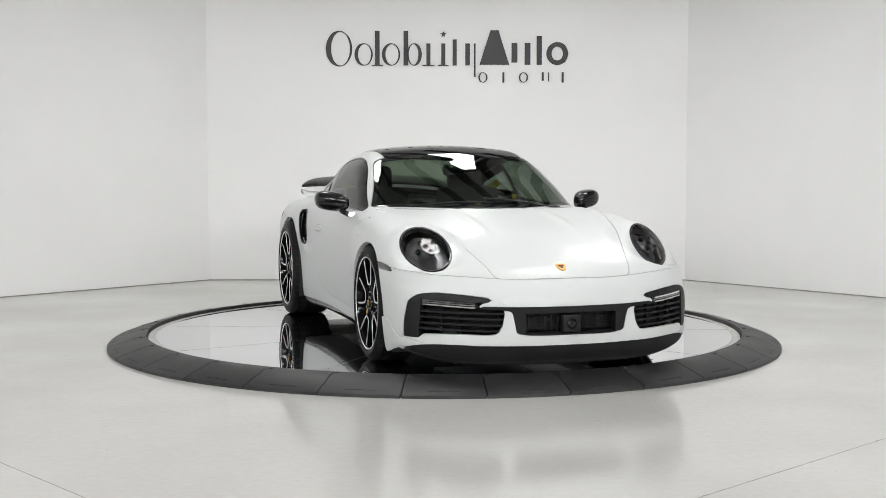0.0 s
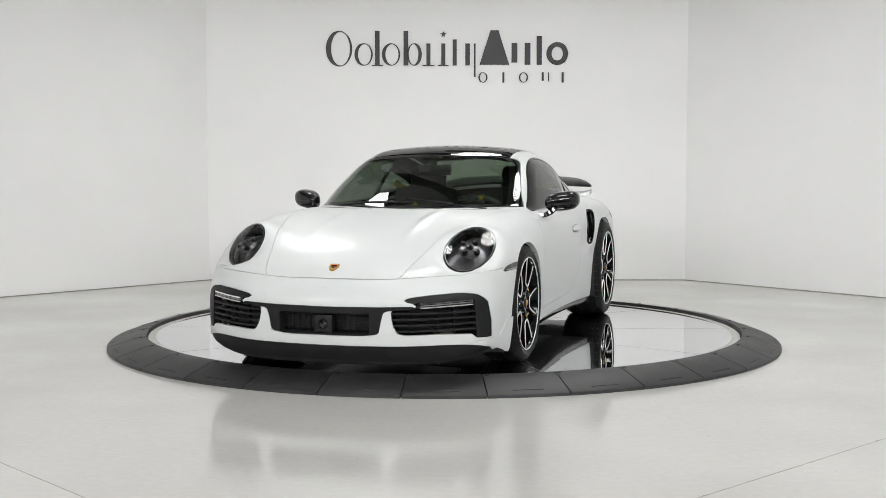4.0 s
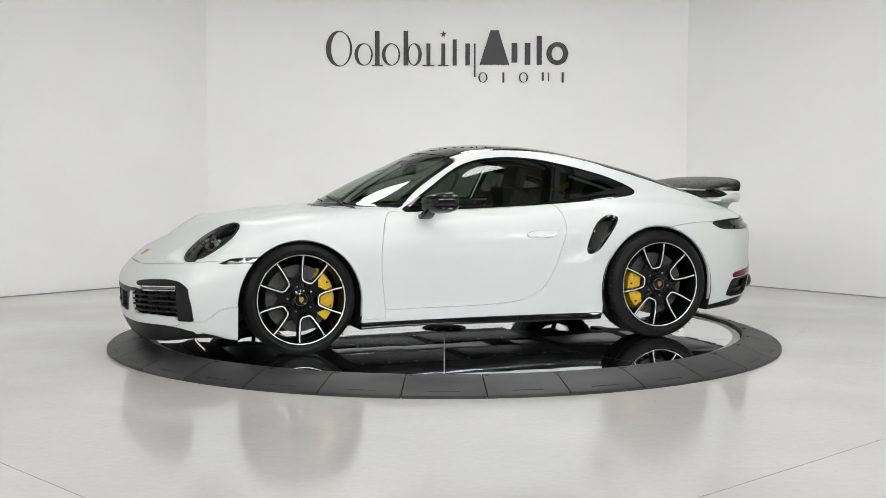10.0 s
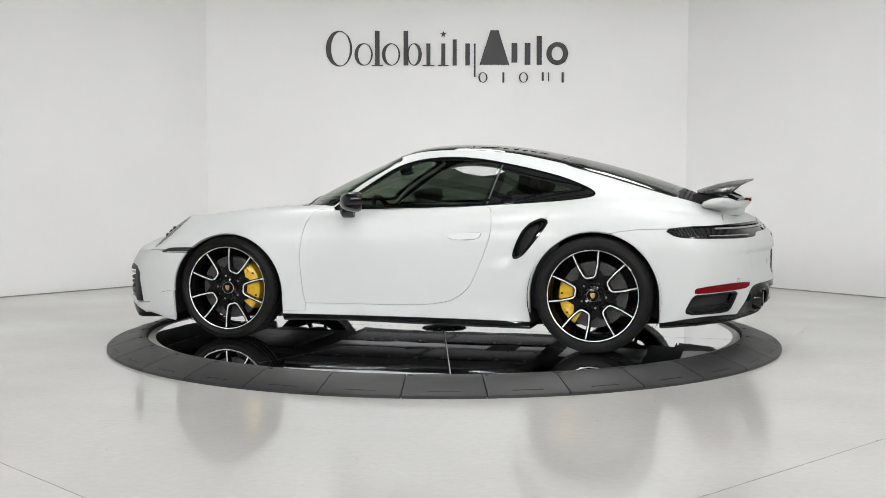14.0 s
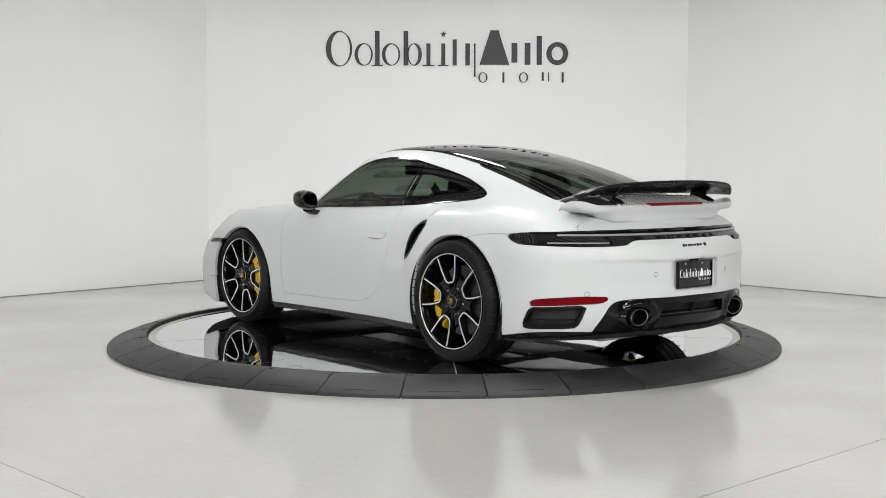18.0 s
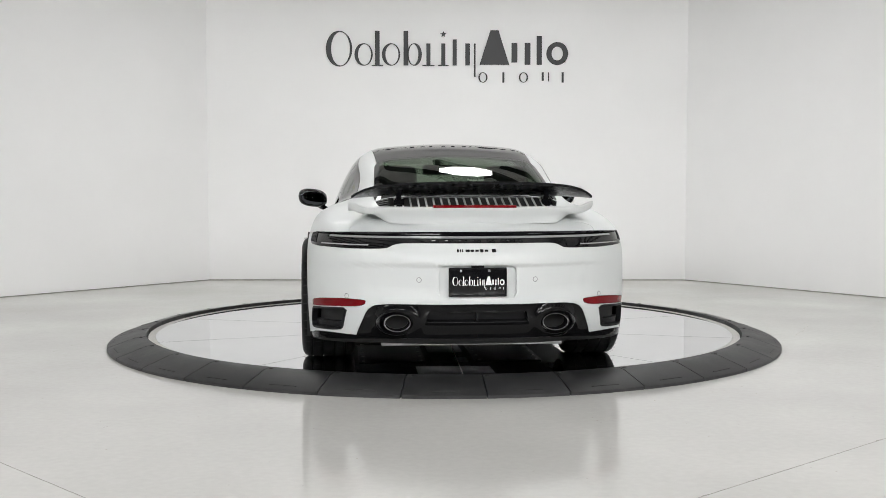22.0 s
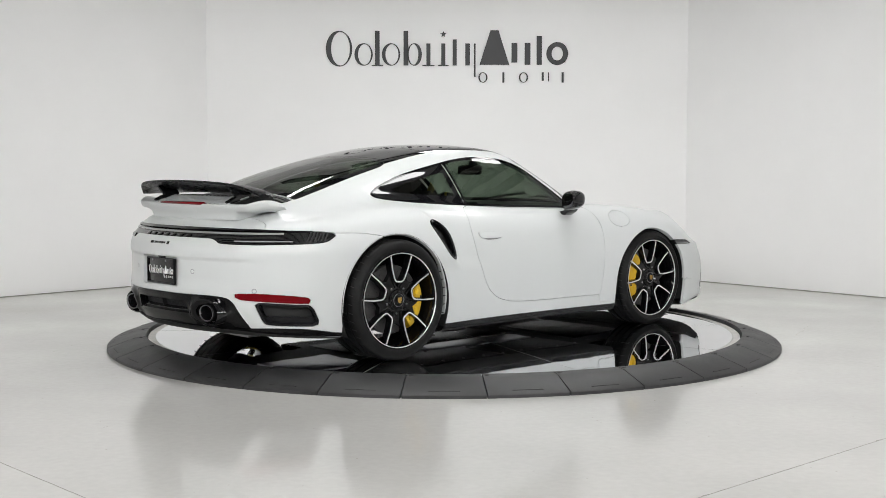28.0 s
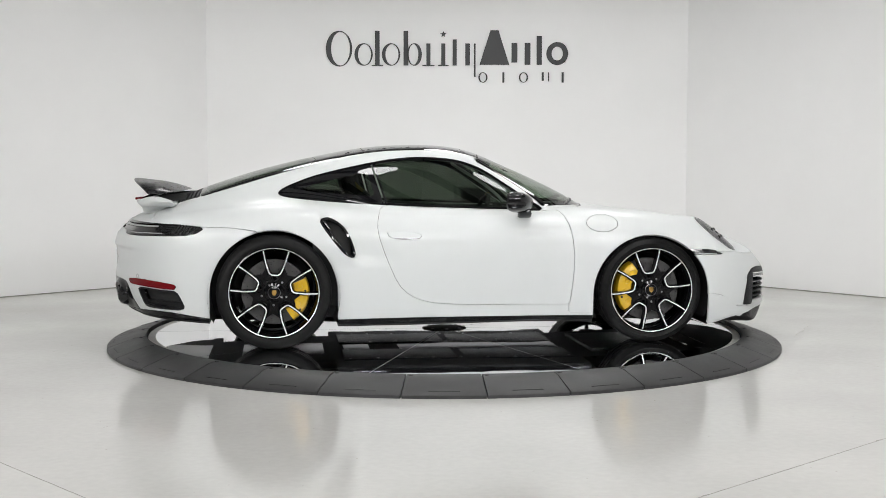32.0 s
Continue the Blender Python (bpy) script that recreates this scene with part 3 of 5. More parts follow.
def body_rays():
    """Feet and directions of the rays that sweep the skin: a fan round each end, straight between."""
    x0, x1, zc = -1.75, 1.70, 0.50
    us = []
    for i in range(46):
        g = (i + 0.15) / 46 * math.pi / 2
        us.append((x0, -math.cos(g), math.sin(g)))
    for i in range(172):
        us.append((x0 + (x1 - x0) * i / 171, 0.0, 1.0))
    for i in range(45, -1, -1):
        g = (i + 0.15) / 46 * math.pi / 2
        us.append((x1, math.cos(g), math.sin(g)))
    us = np.array(us)
    nv = 288
    th = np.arange(nv) / nv * 2 * math.pi
    foot = np.zeros((len(us), nv, 3))
    way = np.zeros_like(foot)
    foot[:, :, 0] = us[:, :1]
    foot[:, :, 2] = zc
    way[:, :, 0] = us[:, 1:2]
    way[:, :, 1] = us[:, 2:3] * np.sin(th)
    way[:, :, 2] = us[:, 2:3] * np.cos(th)
    return foot, way


def field_normal(f, p):
    e = 1e-3
    g = np.stack([f(p[:, 0] + e, p[:, 1], p[:, 2]) - f(p[:, 0] - e, p[:, 1], p[:, 2]),
                  f(p[:, 0], p[:, 1] + e, p[:, 2]) - f(p[:, 0], p[:, 1] - e, p[:, 2]),
                  f(p[:, 0], p[:, 1], p[:, 2] + e) - f(p[:, 0], p[:, 1], p[:, 2] - e)], 1)
    return g / np.maximum(np.linalg.norm(g, axis=1, keepdims=True), 1e-9)


def skin(f, foot, way, reach):
    """Where the rays leave the solid f, with normals and the faces of their grid."""
    nu, nv = foot.shape[:2]
    o, d = foot.reshape(-1, 3), way.reshape(-1, 3)
    lo = np.zeros(len(o))
    hi = np.full(len(o), reach)
    found = np.zeros(len(o), bool)
    for r in np.linspace(reach, 0.0, 27):
        p = o + d * r
        inside = (f(p[:, 0], p[:, 1], p[:, 2]) < 0) & ~found
        lo[inside], hi[inside] = r, r + reach / 26
        found |= inside
    for _ in range(22):
        mid = (lo + hi) / 2
        p = o + d * mid[:, None]
        inside = f(p[:, 0], p[:, 1], p[:, 2]) < 0
        lo = np.where(inside, mid, lo)
        hi = np.where(inside, hi, mid)
    p = o + d * lo[:, None]
    n = field_normal(f, p)
    faces = [(i * nv + j, i * nv + (j + 1) % nv, (i + 1) * nv + (j + 1) % nv, (i + 1) * nv + j) for i in range(nu - 1) for j in range(nv)]
    q = faces[len(faces) // 3]
    if np.dot(np.cross(p[q[1]] - p[q[0]], p[q[3]] - p[q[0]]), n[q[0]]) < 0:
        faces = [f[::-1] for f in faces]
    return p, n, faces


# ---- cutting the skin into panels ----


class Sheet:
    """A piece of skin: places, normals, faces."""

    def __init__(self, v, n, f):
        self.v, self.n, self.f = v, n, f

    def tidy(self):
        used = sorted({i for f in self.f for i in f})
        back = {k: i for i, k in enumerate(used)}
        return Sheet(self.v[used] if used else np.zeros((0, 3)), self.n[used] if used else np.zeros((0, 3)), [tuple(back[i] for i in f) for f in self.f])

    def cut(self, s):
        """The parts on which s is above and below nought."""
        sl = s.tolist()
        add_v, add_n, made = [], [], {}
        base = len(self.v)

        def between(i, j):
            key = (i, j) if i < j else (j, i)
            if key not in made:
                a, b = key
                t = sl[a] / (sl[a] - sl[b])
                add_v.append(self.v[a] + (self.v[b] - self.v[a]) * t)
                q = self.n[a] + (self.n[b] - self.n[a]) * t
                add_n.append(q / (np.linalg.norm(q) + 1e-12))
                made[key] = base + len(add_v) - 1
            return made[key]

        plus, minus = [], []
        for f in self.f:
            up = [sl[i] > 0 for i in f]
            if all(up):
                plus.append(f)
            elif not any(up):
                minus.append(f)
            else:
                p, m = [], []
                for k in range(len(f)):
                    i, j = f[k], f[(k + 1) % len(f)]
                    (p if up[k] else m).append(i)
                    if up[k] != up[(k + 1) % len(f)]:
                        c = between(i, j)
                        p.append(c)
                        m.append(c)
                if len(p) > 2:
                    plus.append(tuple(p))
                if len(m) > 2:
                    minus.append(tuple(m))
        v = np.vstack([self.v] + ([np.array(add_v)] if add_v else []))
        n = np.vstack([self.n] + ([np.array(add_n)] if add_n else []))
        return Sheet(v, n, plus).tidy(), Sheet(v, n, minus).tidy()

    def gap(self, s_of, g=0.0015):
        """Cut along a joint: the inner and outer pieces, with a gap between."""
        inner, rest = self.cut(s_of(self) - g)
        _, outer = rest.cut(s_of(rest) + g)
        return inner, outer

    def band(self, of, lo, hi):
        """The strip on which lo < of(sheet) < hi."""
        a, _ = self.cut(of(self) - lo)
        b, _ = a.cut(hi - of(a))
        return b

    def sunk(self, d):
        return Sheet(self.v - self.n * d, self.n, self.f)

    def sides(self):
        """Left and right of the car's middle."""
        mid = [sum(self.v[i][1] for i in f) for f in self.f]
        return (Sheet(self.v, self.n, [f for f, m in zip(self.f, mid) if m < 0]).tidy(),
                Sheet(self.v, self.n, [f for f, m in zip(self.f, mid) if m >= 0]).tidy())


def islands(sheet):
    """The connected pieces of a sheet, the largest first."""
    root = list(range(len(sheet.v)))

    def top(i):
        while root[i] != i:
            root[i] = root[root[i]]
            i = root[i]
        return i
    for f in sheet.f:
        for i in f[1:]:
            root[top(i)] = top(f[0])
    groups = {}
    for f in sheet.f:
        groups.setdefault(top(f[0]), []).append(f)
    return [Sheet(sheet.v, sheet.n, fs).tidy() for fs in sorted(groups.values(), key=len, reverse=True)]


def flat_loop(points, smooth=True):
    """A closed outline; smooth: rounded between its corners."""
    p = np.array(points, float)
    if not smooth:
        for _ in range(2):
            q = np.roll(p, -1, axis=0)
            p = np.stack([p * 0.85 + q * 0.15, p * 0.15 + q * 0.85], 1).reshape(-1, 2)
        return p
    n = len(p)
    out = []
    for i in range(n):
        a, b, c, d = p[i - 1], p[i], p[(i + 1) % n], p[(i + 2) % n]
        for t in np.arange(6) / 6:
            out.append(0.5 * (2 * b + (c - a) * t + (2 * a - 5 * b + 4 * c - d) * t * t + (3 * b - a - 3 * c + d) * t ** 3))
    return np.array(out)


def inside(u, w, loop):
    """Signed distance to a flat outline, above nought inside it."""
    best = np.full(len(u), 1e9)
    odd = np.zeros(len(u), bool)
    for i in range(len(loop)):
        (x0, y0), (x1, y1) = loop[i - 1], loop[i]
        dx, dy = x1 - x0, y1 - y0
        t = np.clip(((u - x0) * dx + (w - y0) * dy) / (dx * dx + dy * dy + 1e-12), 0, 1)
        best = np.minimum(best, (u - x0 - t * dx) ** 2 + (w - y0 - t * dy) ** 2)
        if y0 != y1:
            odd ^= ((y0 > w) != (y1 > w)) & (u < x0 + (w - y0) / (y1 - y0) * dx)
    d = np.sqrt(best)
    return np.where(odd, d, -d)


def panel(name, sheet, material, parent, label="", depth=0.009):
    """A sheet as one mesh, its rim turned inwards by depth."""
    if not sheet.f:
        return None
    v, n, f = [sheet.v], [sheet.n], list(sheet.f)
    if depth:
        count = {}
        for face in sheet.f:
            for k in range(len(face)):
                i, j = face[k], face[(k + 1) % len(face)]
                count[(i, j)] = count.get((i, j), 0) + 1
        rim = [(i, j) for (i, j) in count if (j, i) not in count]
        base = len(sheet.v)
        rv, rn = [], []
        for i, j in rim:
            a, b = sheet.v[i], sheet.v[j]
            c, d = b - sheet.n[j] * depth, a - sheet.n[i] * depth
            q = np.cross(a - b, c - b)
            q = q / (np.linalg.norm(q) + 1e-12)
            rv += [b, a, d, c]
            rn += [q] * 4
            f.append((base, base + 1, base + 2, base + 3))
            base += 4
        if rv:
            v.append(np.array(rv))
            n.append(np.array(rn))
    v, n = np.vstack(v), np.vstack(n)
    me = bpy.data.meshes.new(name)
    me.from_pydata(v.tolist(), [], f)
    me.materials.append(material)
    me.polygons.foreach_set("use_smooth", [True] * len(me.polygons))
    me.normals_split_custom_set_from_vertices(n.tolist())
    ob = new(name, me)
    ob.parent = parent
    return tagged(ob, label)


def both(name, sheet, material, parent, label="", depth=0.009):
    return [panel(name, s, material, parent, label, depth) for s in sheet.sides()]


def tail_wrap(s):
    """Distance along the tail's curve from the middle, round to the flank."""
    a = np.abs(s.v[:, 1])
    return np.arctan2(a, s.v[:, 0] + corner_draw(s.v[:, 0], a, s.v[:, 2]) - 1.45) * 0.83


FRONT_AXLE, REAR_AXLE = -1.255, 1.195
DOOR_FRONT = spline([(0.1, -0.709), (0.254, -0.709), (0.431, -0.734), (0.576, -0.740), (0.70, -0.727), (0.807, -0.698), (0.866, -0.653), (0.95, -0.60)])
NOSE_SEAM = spline([(0.0, 0.544), (0.22, 0.543), (0.38, 0.549), (0.528, 0.559), (0.655, 0.567), (0.755, 0.573), (0.83, 0.584), (0.898, 0.594)])
LOW_FRONT = spline([(-2.4, 0.178), (-1.93, 0.180), (-1.88, 0.165), (-1.84, 0.12), (-1.6, 0.11)])
LOW_TAIL = spline([(0.0, 0.236), (0.565, 0.237), (0.69, 0.243), (0.886, 0.240), (1.0, 0.226), (1.18, 0.200), (1.5, 0.195)])
TAIL_SEAM = spline([(1.15, 0.70), (1.28, 0.739), (1.415, 0.763), (1.606, 0.773), (1.8, 0.776), (2.4, 0.776)])

WINDOW_LINE = flat_loop([(-0.555, 0.868), (-0.462, 0.941), (-0.316, 1.040), (-0.188, 1.124), (-0.077, 1.173), (0.053, 1.202), (0.239, 1.213), (0.425, 1.199), (0.573, 1.174),
                         (0.758, 1.135), (0.943, 1.087), (1.072, 1.039), (1.146, 1.002), (1.166, 0.975), (1.120, 0.954), (0.970, 0.935), (0.785, 0.920), (0.564, 0.906), (0.271, 0.892), (-0.094, 0.878), (-0.35, 0.870)])
DOOR_LINE = flat_loop([(-0.653, 0.862), (-0.698, 0.807), (-0.727, 0.701), (-0.740, 0.576), (-0.734, 0.431), (-0.713, 0.262), (-0.700, 0.255), (-0.456, 0.257), (-0.166, 0.258), (0.052, 0.264), (0.197, 0.279),
                       (0.305, 0.313), (0.395, 0.386), (0.455, 0.503), (0.505, 0.630), (0.535, 0.737), (0.530, 0.825), (0.484, 0.899), (0.271, 0.888), (-0.094, 0.873), (-0.35, 0.865), (-0.555, 0.862)])
SCREEN_LINE = flat_loop([(-0.3, 0.80), (0.73, 0.80), (0.70, 0.890), (0.676, 0.939), (0.642, 1.013), (0.604, 1.104), (0.572, 1.178), (0.538, 1.203), (0.392, 1.224), (0.2, 1.236), (0.0, 1.243), (-0.3, 1.243)], False)
REAR_LINE = flat_loop([(0.925, -0.3), (0.932, 0.2), (0.915, 0.40), (0.930, 0.475), (0.970, 0.505), (1.16, 0.513), (1.43, 0.523), (1.655, 0.53), (1.668, 0.515), (1.668, -0.3)], False)
HOOD_LINE = flat_loop([(-0.6, 0.70), (-0.94, 0.700), (-1.339, 0.604), (-1.619, 0.536), (-1.806, 0.485), (-1.963, 0.443), (-2.085, 0.408), (-2.118, 0.385), (-2.140, 0.22), (-2.147, 0.0), (-2.147, -0.3), (-0.6, -0.3)], False)
INTAKE_LINE = flat_loop([(0.780, 0.231), (0.846, 0.230), (0.850, 0.231), (0.851, 0.236), (0.852, 0.33), (0.838, 0.424), (0.835, 0.430), (0.812, 0.455), (0.785, 0.470), (0.713, 0.479), (0.585, 0.470), (0.479, 0.457), (0.455, 0.450), (0.436, 0.434), (0.478, 0.428), (0.509, 0.422), (0.509, 0.400),
                         (0.375, 0.390), (0.387, 0.311), (0.409, 0.265), (0.436, 0.252), (0.585, 0.257), (0.775, 0.254), (0.779, 0.250), (0.780, 0.236)], False)
BLADE_TOP = spline([(-2.1, 0.10), (-2.0, 0.20), (-1.95, 0.222), (-1.875, 0.228), (-1.835, 0.233), (-1.797, 0.261), (-1.75, 0.297), (-1.70, 0.310), (-1.6, 0.311), (-1.4, 0.309)])
CENTRE_LINE = flat_loop([(0.515, 0.410), (0.308, 0.404), (-0.3, 0.400), (-0.3, 0.246), (0.309, 0.246), (0.326, 0.328), (0.338, 0.378), (0.375, 0.386), (0.512, 0.396)], False)
MARKER_LINE = flat_loop([(-1.762, 0.570), (-1.682, 0.603), (-1.60, 0.608), (-1.45, 0.612), (-1.45, 0.577), (-1.62, 0.572)], False)
HANDLE_LINE = flat_loop([(0.250, 0.697), (0.276, 0.722), (0.341, 0.733), (0.470, 0.733), (0.476, 0.725), (0.462, 0.703), (0.412, 0.688), (0.326, 0.686)])
VENT_LINE = flat_loop([(0.838, 0.826), (0.894, 0.824), (0.904, 0.798), (0.857, 0.726), (0.784, 0.632), (0.742, 0.590), (0.698, 0.574), (0.679, 0.594), (0.706, 0.685), (0.758, 0.775)])
TAIL_LAMP_LINE = flat_loop([(1.154, 0.773), (1.081, 0.730), (1.012, 0.719), (0.74, 0.714), (0.67, 0.712), (0.470, 0.716), (0.445, 0.735), (0.41, 0.746), (-0.3, 0.746), (-0.3, 0.800), (0.3, 0.800), (0.66, 0.797), (0.83, 0.791), (0.99, 0.788), (1.09, 0.779)], False)
REFLECTOR_LINE = flat_loop([(0.555, 0.439), (0.575, 0.404), (0.85, 0.385), (0.945, 0.381), (0.937, 0.415), (0.83, 0.430), (0.67, 0.443)], False)
TAIL_VENT_LINE = flat_loop([(1.015, 0.250), (0.945, 0.376), (0.85, 0.380), (0.655, 0.394), (0.672, 0.340), (0.70, 0.268), (0.74, 0.260)], False)
DIFFUSER_LINE = flat_loop([(-0.3, -0.1), (0.69, -0.1), (0.645, 0.236), (0.585, 0.385), (0.552, 0.412), (0.46, 0.423), (-0.3, 0.427)], False)


def by_side(line):
    """Signed distance in the side view, on both flanks."""
    return lambda s: np.where(np.abs(s.v[:, 1]) > 0.45, inside(s.v[:, 0], s.v[:, 2], line), -1.0)


def by_front(line):
    return lambda s: np.where(s.v[:, 0] < -1.3, inside(np.abs(s.v[:, 1]), s.v[:, 2], line), -1.0)


def by_tail(line):
    return lambda s: np.where(s.v[:, 0] > 1.3, inside(tail_wrap(s), s.v[:, 2], line), -1.0)


def over(f, x, y):
    """Height of the body over a place in plan."""
    lo, hi = 0.5, 1.5
    for _ in range(30):
        mid = (lo + hi) / 2
        v = f(np.array([x]), np.array([y]), np.array([mid]))[0]
        lo, hi = (mid, hi) if v < 0 else (lo, mid)
    return lo


def ahead(y, z, way):
    """Where the body ends along x at (y, z): way -1 the nose, 1 the tail; with its normal."""
    lo, hi = 1.2, 2.6
    for _ in range(30):
        mid = (lo + hi) / 2
        v = body_field(np.array([way * mid]), np.array([y]), np.array([z]))[0]
        lo, hi = (mid, hi) if v < 0 else (lo, mid)
    p = np.array([[way * lo, y, z]])
    return Vector(p[0]), Vector(field_normal(body_field, p)[0])


def on_skin(p, n, lift=0.0):
    """A pose on the skin: local z along the normal, local y as high as it goes."""
    z = n.normalized()
    x = Vector((0, 0, 1)).cross(z).normalized()
    y = z.cross(x)
    m = Matrix((x, y, z)).transposed().to_4x4()
    m.translation = p + z * lift
    return m


car = new("car")
tagged(car, "satin white sports coupe with black wheels on the turntable", "car")


def build_shell():
    foot, way = body_rays()
    skin_all = Sheet(*skin(body_field, foot, way, 1.3))

    # wheel openings
    def arches(s):
        a = np.abs(s.v[:, 1])
        f = 0.388 - np.hypot(s.v[:, 0] - FRONT_AXLE, s.v[:, 2] - 0.318)
        r = 0.402 - np.hypot(s.v[:, 0] - REAR_AXLE, s.v[:, 2] - 0.348)
        legs = np.maximum(np.where(s.v[:, 2] < 0.318, 0.388 - np.abs(s.v[:, 0] - FRONT_AXLE), -1), np.where(s.v[:, 2] < 0.348, 0.402 - np.abs(s.v[:, 0] - REAR_AXLE), -1))
        return np.where(a > np.where(s.v[:, 2] < 0.22, 0.60, 0.42), np.maximum(np.maximum(f, r), legs), -0.5)
    _, shell = skin_all.cut(arches(skin_all))

    # black lower edge
    def low_edge(s):
        x = s.v[:, 0]
        line = np.where(x < -1.3, LOW_FRONT(x), np.where(x > 1.3, LOW_TAIL(tail_wrap(s)), 0.180))
        return line - s.v[:, 2]
    low, shell = shell.gap(low_edge, 0.0015)
    under, edge = low.cut(-low.n[:, 2] - 0.55)
    belly, shell = shell.cut(np.where(shell.v[:, 2] < 0.32, -shell.n[:, 2] - 0.6, -1.0))
    at = len(under.v)
    under = Sheet(np.vstack([under.v, belly.v]), np.vstack([under.n, belly.n]), under.f + [tuple(i + at for i in f) for f in belly.f])
    pan = panel("underbody", under, DARK, car, "dark flat floor pan", 0.0)
    underside(pan)
    nose, rest = edge.cut(-1.3 - edge.v[:, 0])
    tail, sills = rest.cut(rest.v[:, 0] - 1.3)
    panel("front_lip", nose, PLASTIC, car, "black plastic chin spoiler", 0.012)
    both("side_sill", sills, GLOSS, car, "gloss black side sill", 0.03)
    both("rear_skirt", tail, DEEP_GLOSS, car, "gloss black lower rear edge", 0.012)

    # windscreen
    def screen(s):
        lo, cab = body_fields(s.v[:, 0], s.v[:, 1], s.v[:, 2])
        return np.minimum(np.where(s.v[:, 0] < 0.15, inside(np.abs(s.v[:, 1]), s.v[:, 2], SCREEN_LINE), -1), np.where(s.v[:, 2] > 0.82, lo - cab - 0.006, -1))
    pane, shell = shell.gap(screen, 0.002)
    glass_in, border = pane.cut(screen(pane) - 0.020)
    ws = panel("windscreen", glass_in, SCREEN, car, "tinted windscreen", 0.0)
    panel("border", border, FRIT, ws, "black ceramic border", 0.006)

    # rear window, engine grille
    def rear(s):
        return np.where((s.v[:, 2] > 0.85), inside(s.v[:, 0], np.abs(s.v[:, 1]), REAR_LINE), -1)
    pane, shell = shell.gap(rear, 0.002)
    glass_in, border = pane.cut(rear(pane) - 0.03)
    rw = panel("rear_window", glass_in, REARGLASS, car, "dark tinted rear window", 0.0)
    panel("border", border, FRIT, rw, "black ceramic border", 0.006)

    def grille(s):
        x, a = s.v[:, 0], np.abs(s.v[:, 1])
        return np.where(s.v[:, 2] > 0.86, np.minimum(np.minimum(x - 1.673, 1.925 - x), 0.525 - 0.25 * (x - 1.673) - a), -1)
    gr, shell = shell.gap(grille, 0.002)
    g = panel("engine_grille", gr.sunk(0.02), DARK, car, "black slatted engine cover", 0.0)
    for i in range(9):
        x0 = 1.682 + i * 0.027
        strip = gr.band(lambda q: q.v[:, 0], x0, x0 + 0.017)
        panel("slat", strip, PLASTIC, g, "", 0.010)

    # roof panel
    def roof(s):
        x, a = s.v[:, 0], np.abs(s.v[:, 1])
        return np.where(s.v[:, 2] > 1.10, np.minimum(np.minimum(0.505 - 0.02 * np.abs(x - 0.2) - a, x + 0.5), 1.0 - x), -1)
    rp, shell = shell.gap(roof, 0.002)
    for name, x0, x1, label in (("roof_front", -0.6, -0.075, "black glass strip above the windscreen"), ("roof_panel", -0.071, 0.60, "black glass roof panel"), ("roof_rear", 0.604, 1.1, "black strip above the rear window")):
        strip, _ = rp.cut(np.minimum(rp.v[:, 0] - x0, x1 - rp.v[:, 0]))
        panel(name, strip, ROOFGLASS, car, label, 0.006)

    # side windows
    wl = by_side(WINDOW_LINE)
    dlo, shell = shell.gap(wl, 0.0005)
    glass_all, seal = dlo.cut(wl(dlo) - 0.011)
    both("window_seal", Sheet(seal.v + seal.n * 0.002, seal.n, seal.f), DEEP_GLOSS, car, "gloss black window surround", 0.008)

    def pillar(s):
        return s.v[:, 0] - (0.512 + (s.v[:, 2] - 1.0) * 0.297)
    quarter, door_glass = glass_all.gap(pillar, 0.006)
    q_in, q_rim = quarter.cut(np.minimum(wl(quarter) - 0.055, pillar(quarter) - 0.045))
    d_in, d_rim = door_glass.cut(np.minimum(wl(door_glass) - 0.014, -pillar(door_glass) - 0.02))
    panes = [(p, "door_window") for p in zip(d_in.sides(), d_rim.sides())] + [(p, "quarter_window") for p in zip(q_in.sides(), q_rim.sides())]
    for (gi, ri), name in panes:
        w = panel(name, gi, TINT, car, "dark tinted side glass", 0.0)
        panel("border", ri, FRIT, w, "", 0.004)

    # headlamps
    def lamp(s):
        du, rho, h = lamp_place(s.v[:, 0], np.abs(s.v[:, 1]), s.v[:, 2])
        return np.where(h > -0.12, (1 - rho) * 0.16, -1)
    lens, shell = shell.gap(lamp, 0.0015)
    clear, rim = lens.cut(lamp(lens) - 0.012)
    glint = rim.band(lamp, 0.0085, 0.0115)
    for c, r in zip(clear.sides(), rim.sides()):
        h = panel("headlamp", c, CLEAR, car, "round smoked headlamp under clear glass", 0.0)
        panel("rim", r, SMOKE, h, "dark lamp rim", 0.03)
        ring, _ = glint.cut(glint.v[:, 1] * (1 if c.v[0][1] > 0 else -1))
        panel("rim_edge", Sheet(ring.v + ring.n * 0.0012, ring.n, ring.f), STEEL, h, "thin bright rim edge", 0.002)
        headlamp_inside(h, c)

    # hood, nose, fenders
    def hood(s):
        lo, cab = body_fields(s.v[:, 0], s.v[:, 1], s.v[:, 2])
        return np.where((s.v[:, 0] < -0.6) & (s.v[:, 2] > 0.5), np.minimum(inside(s.v[:, 0], np.abs(s.v[:, 1]), HOOD_LINE), cab - lo), -1)
    hd, shell = shell.gap(hood, 0.0016)
    panel("hood", hd, PAINT, car, "satin white front lid")

    mk, shell = shell.gap(by_side(MARKER_LINE), 0.001)
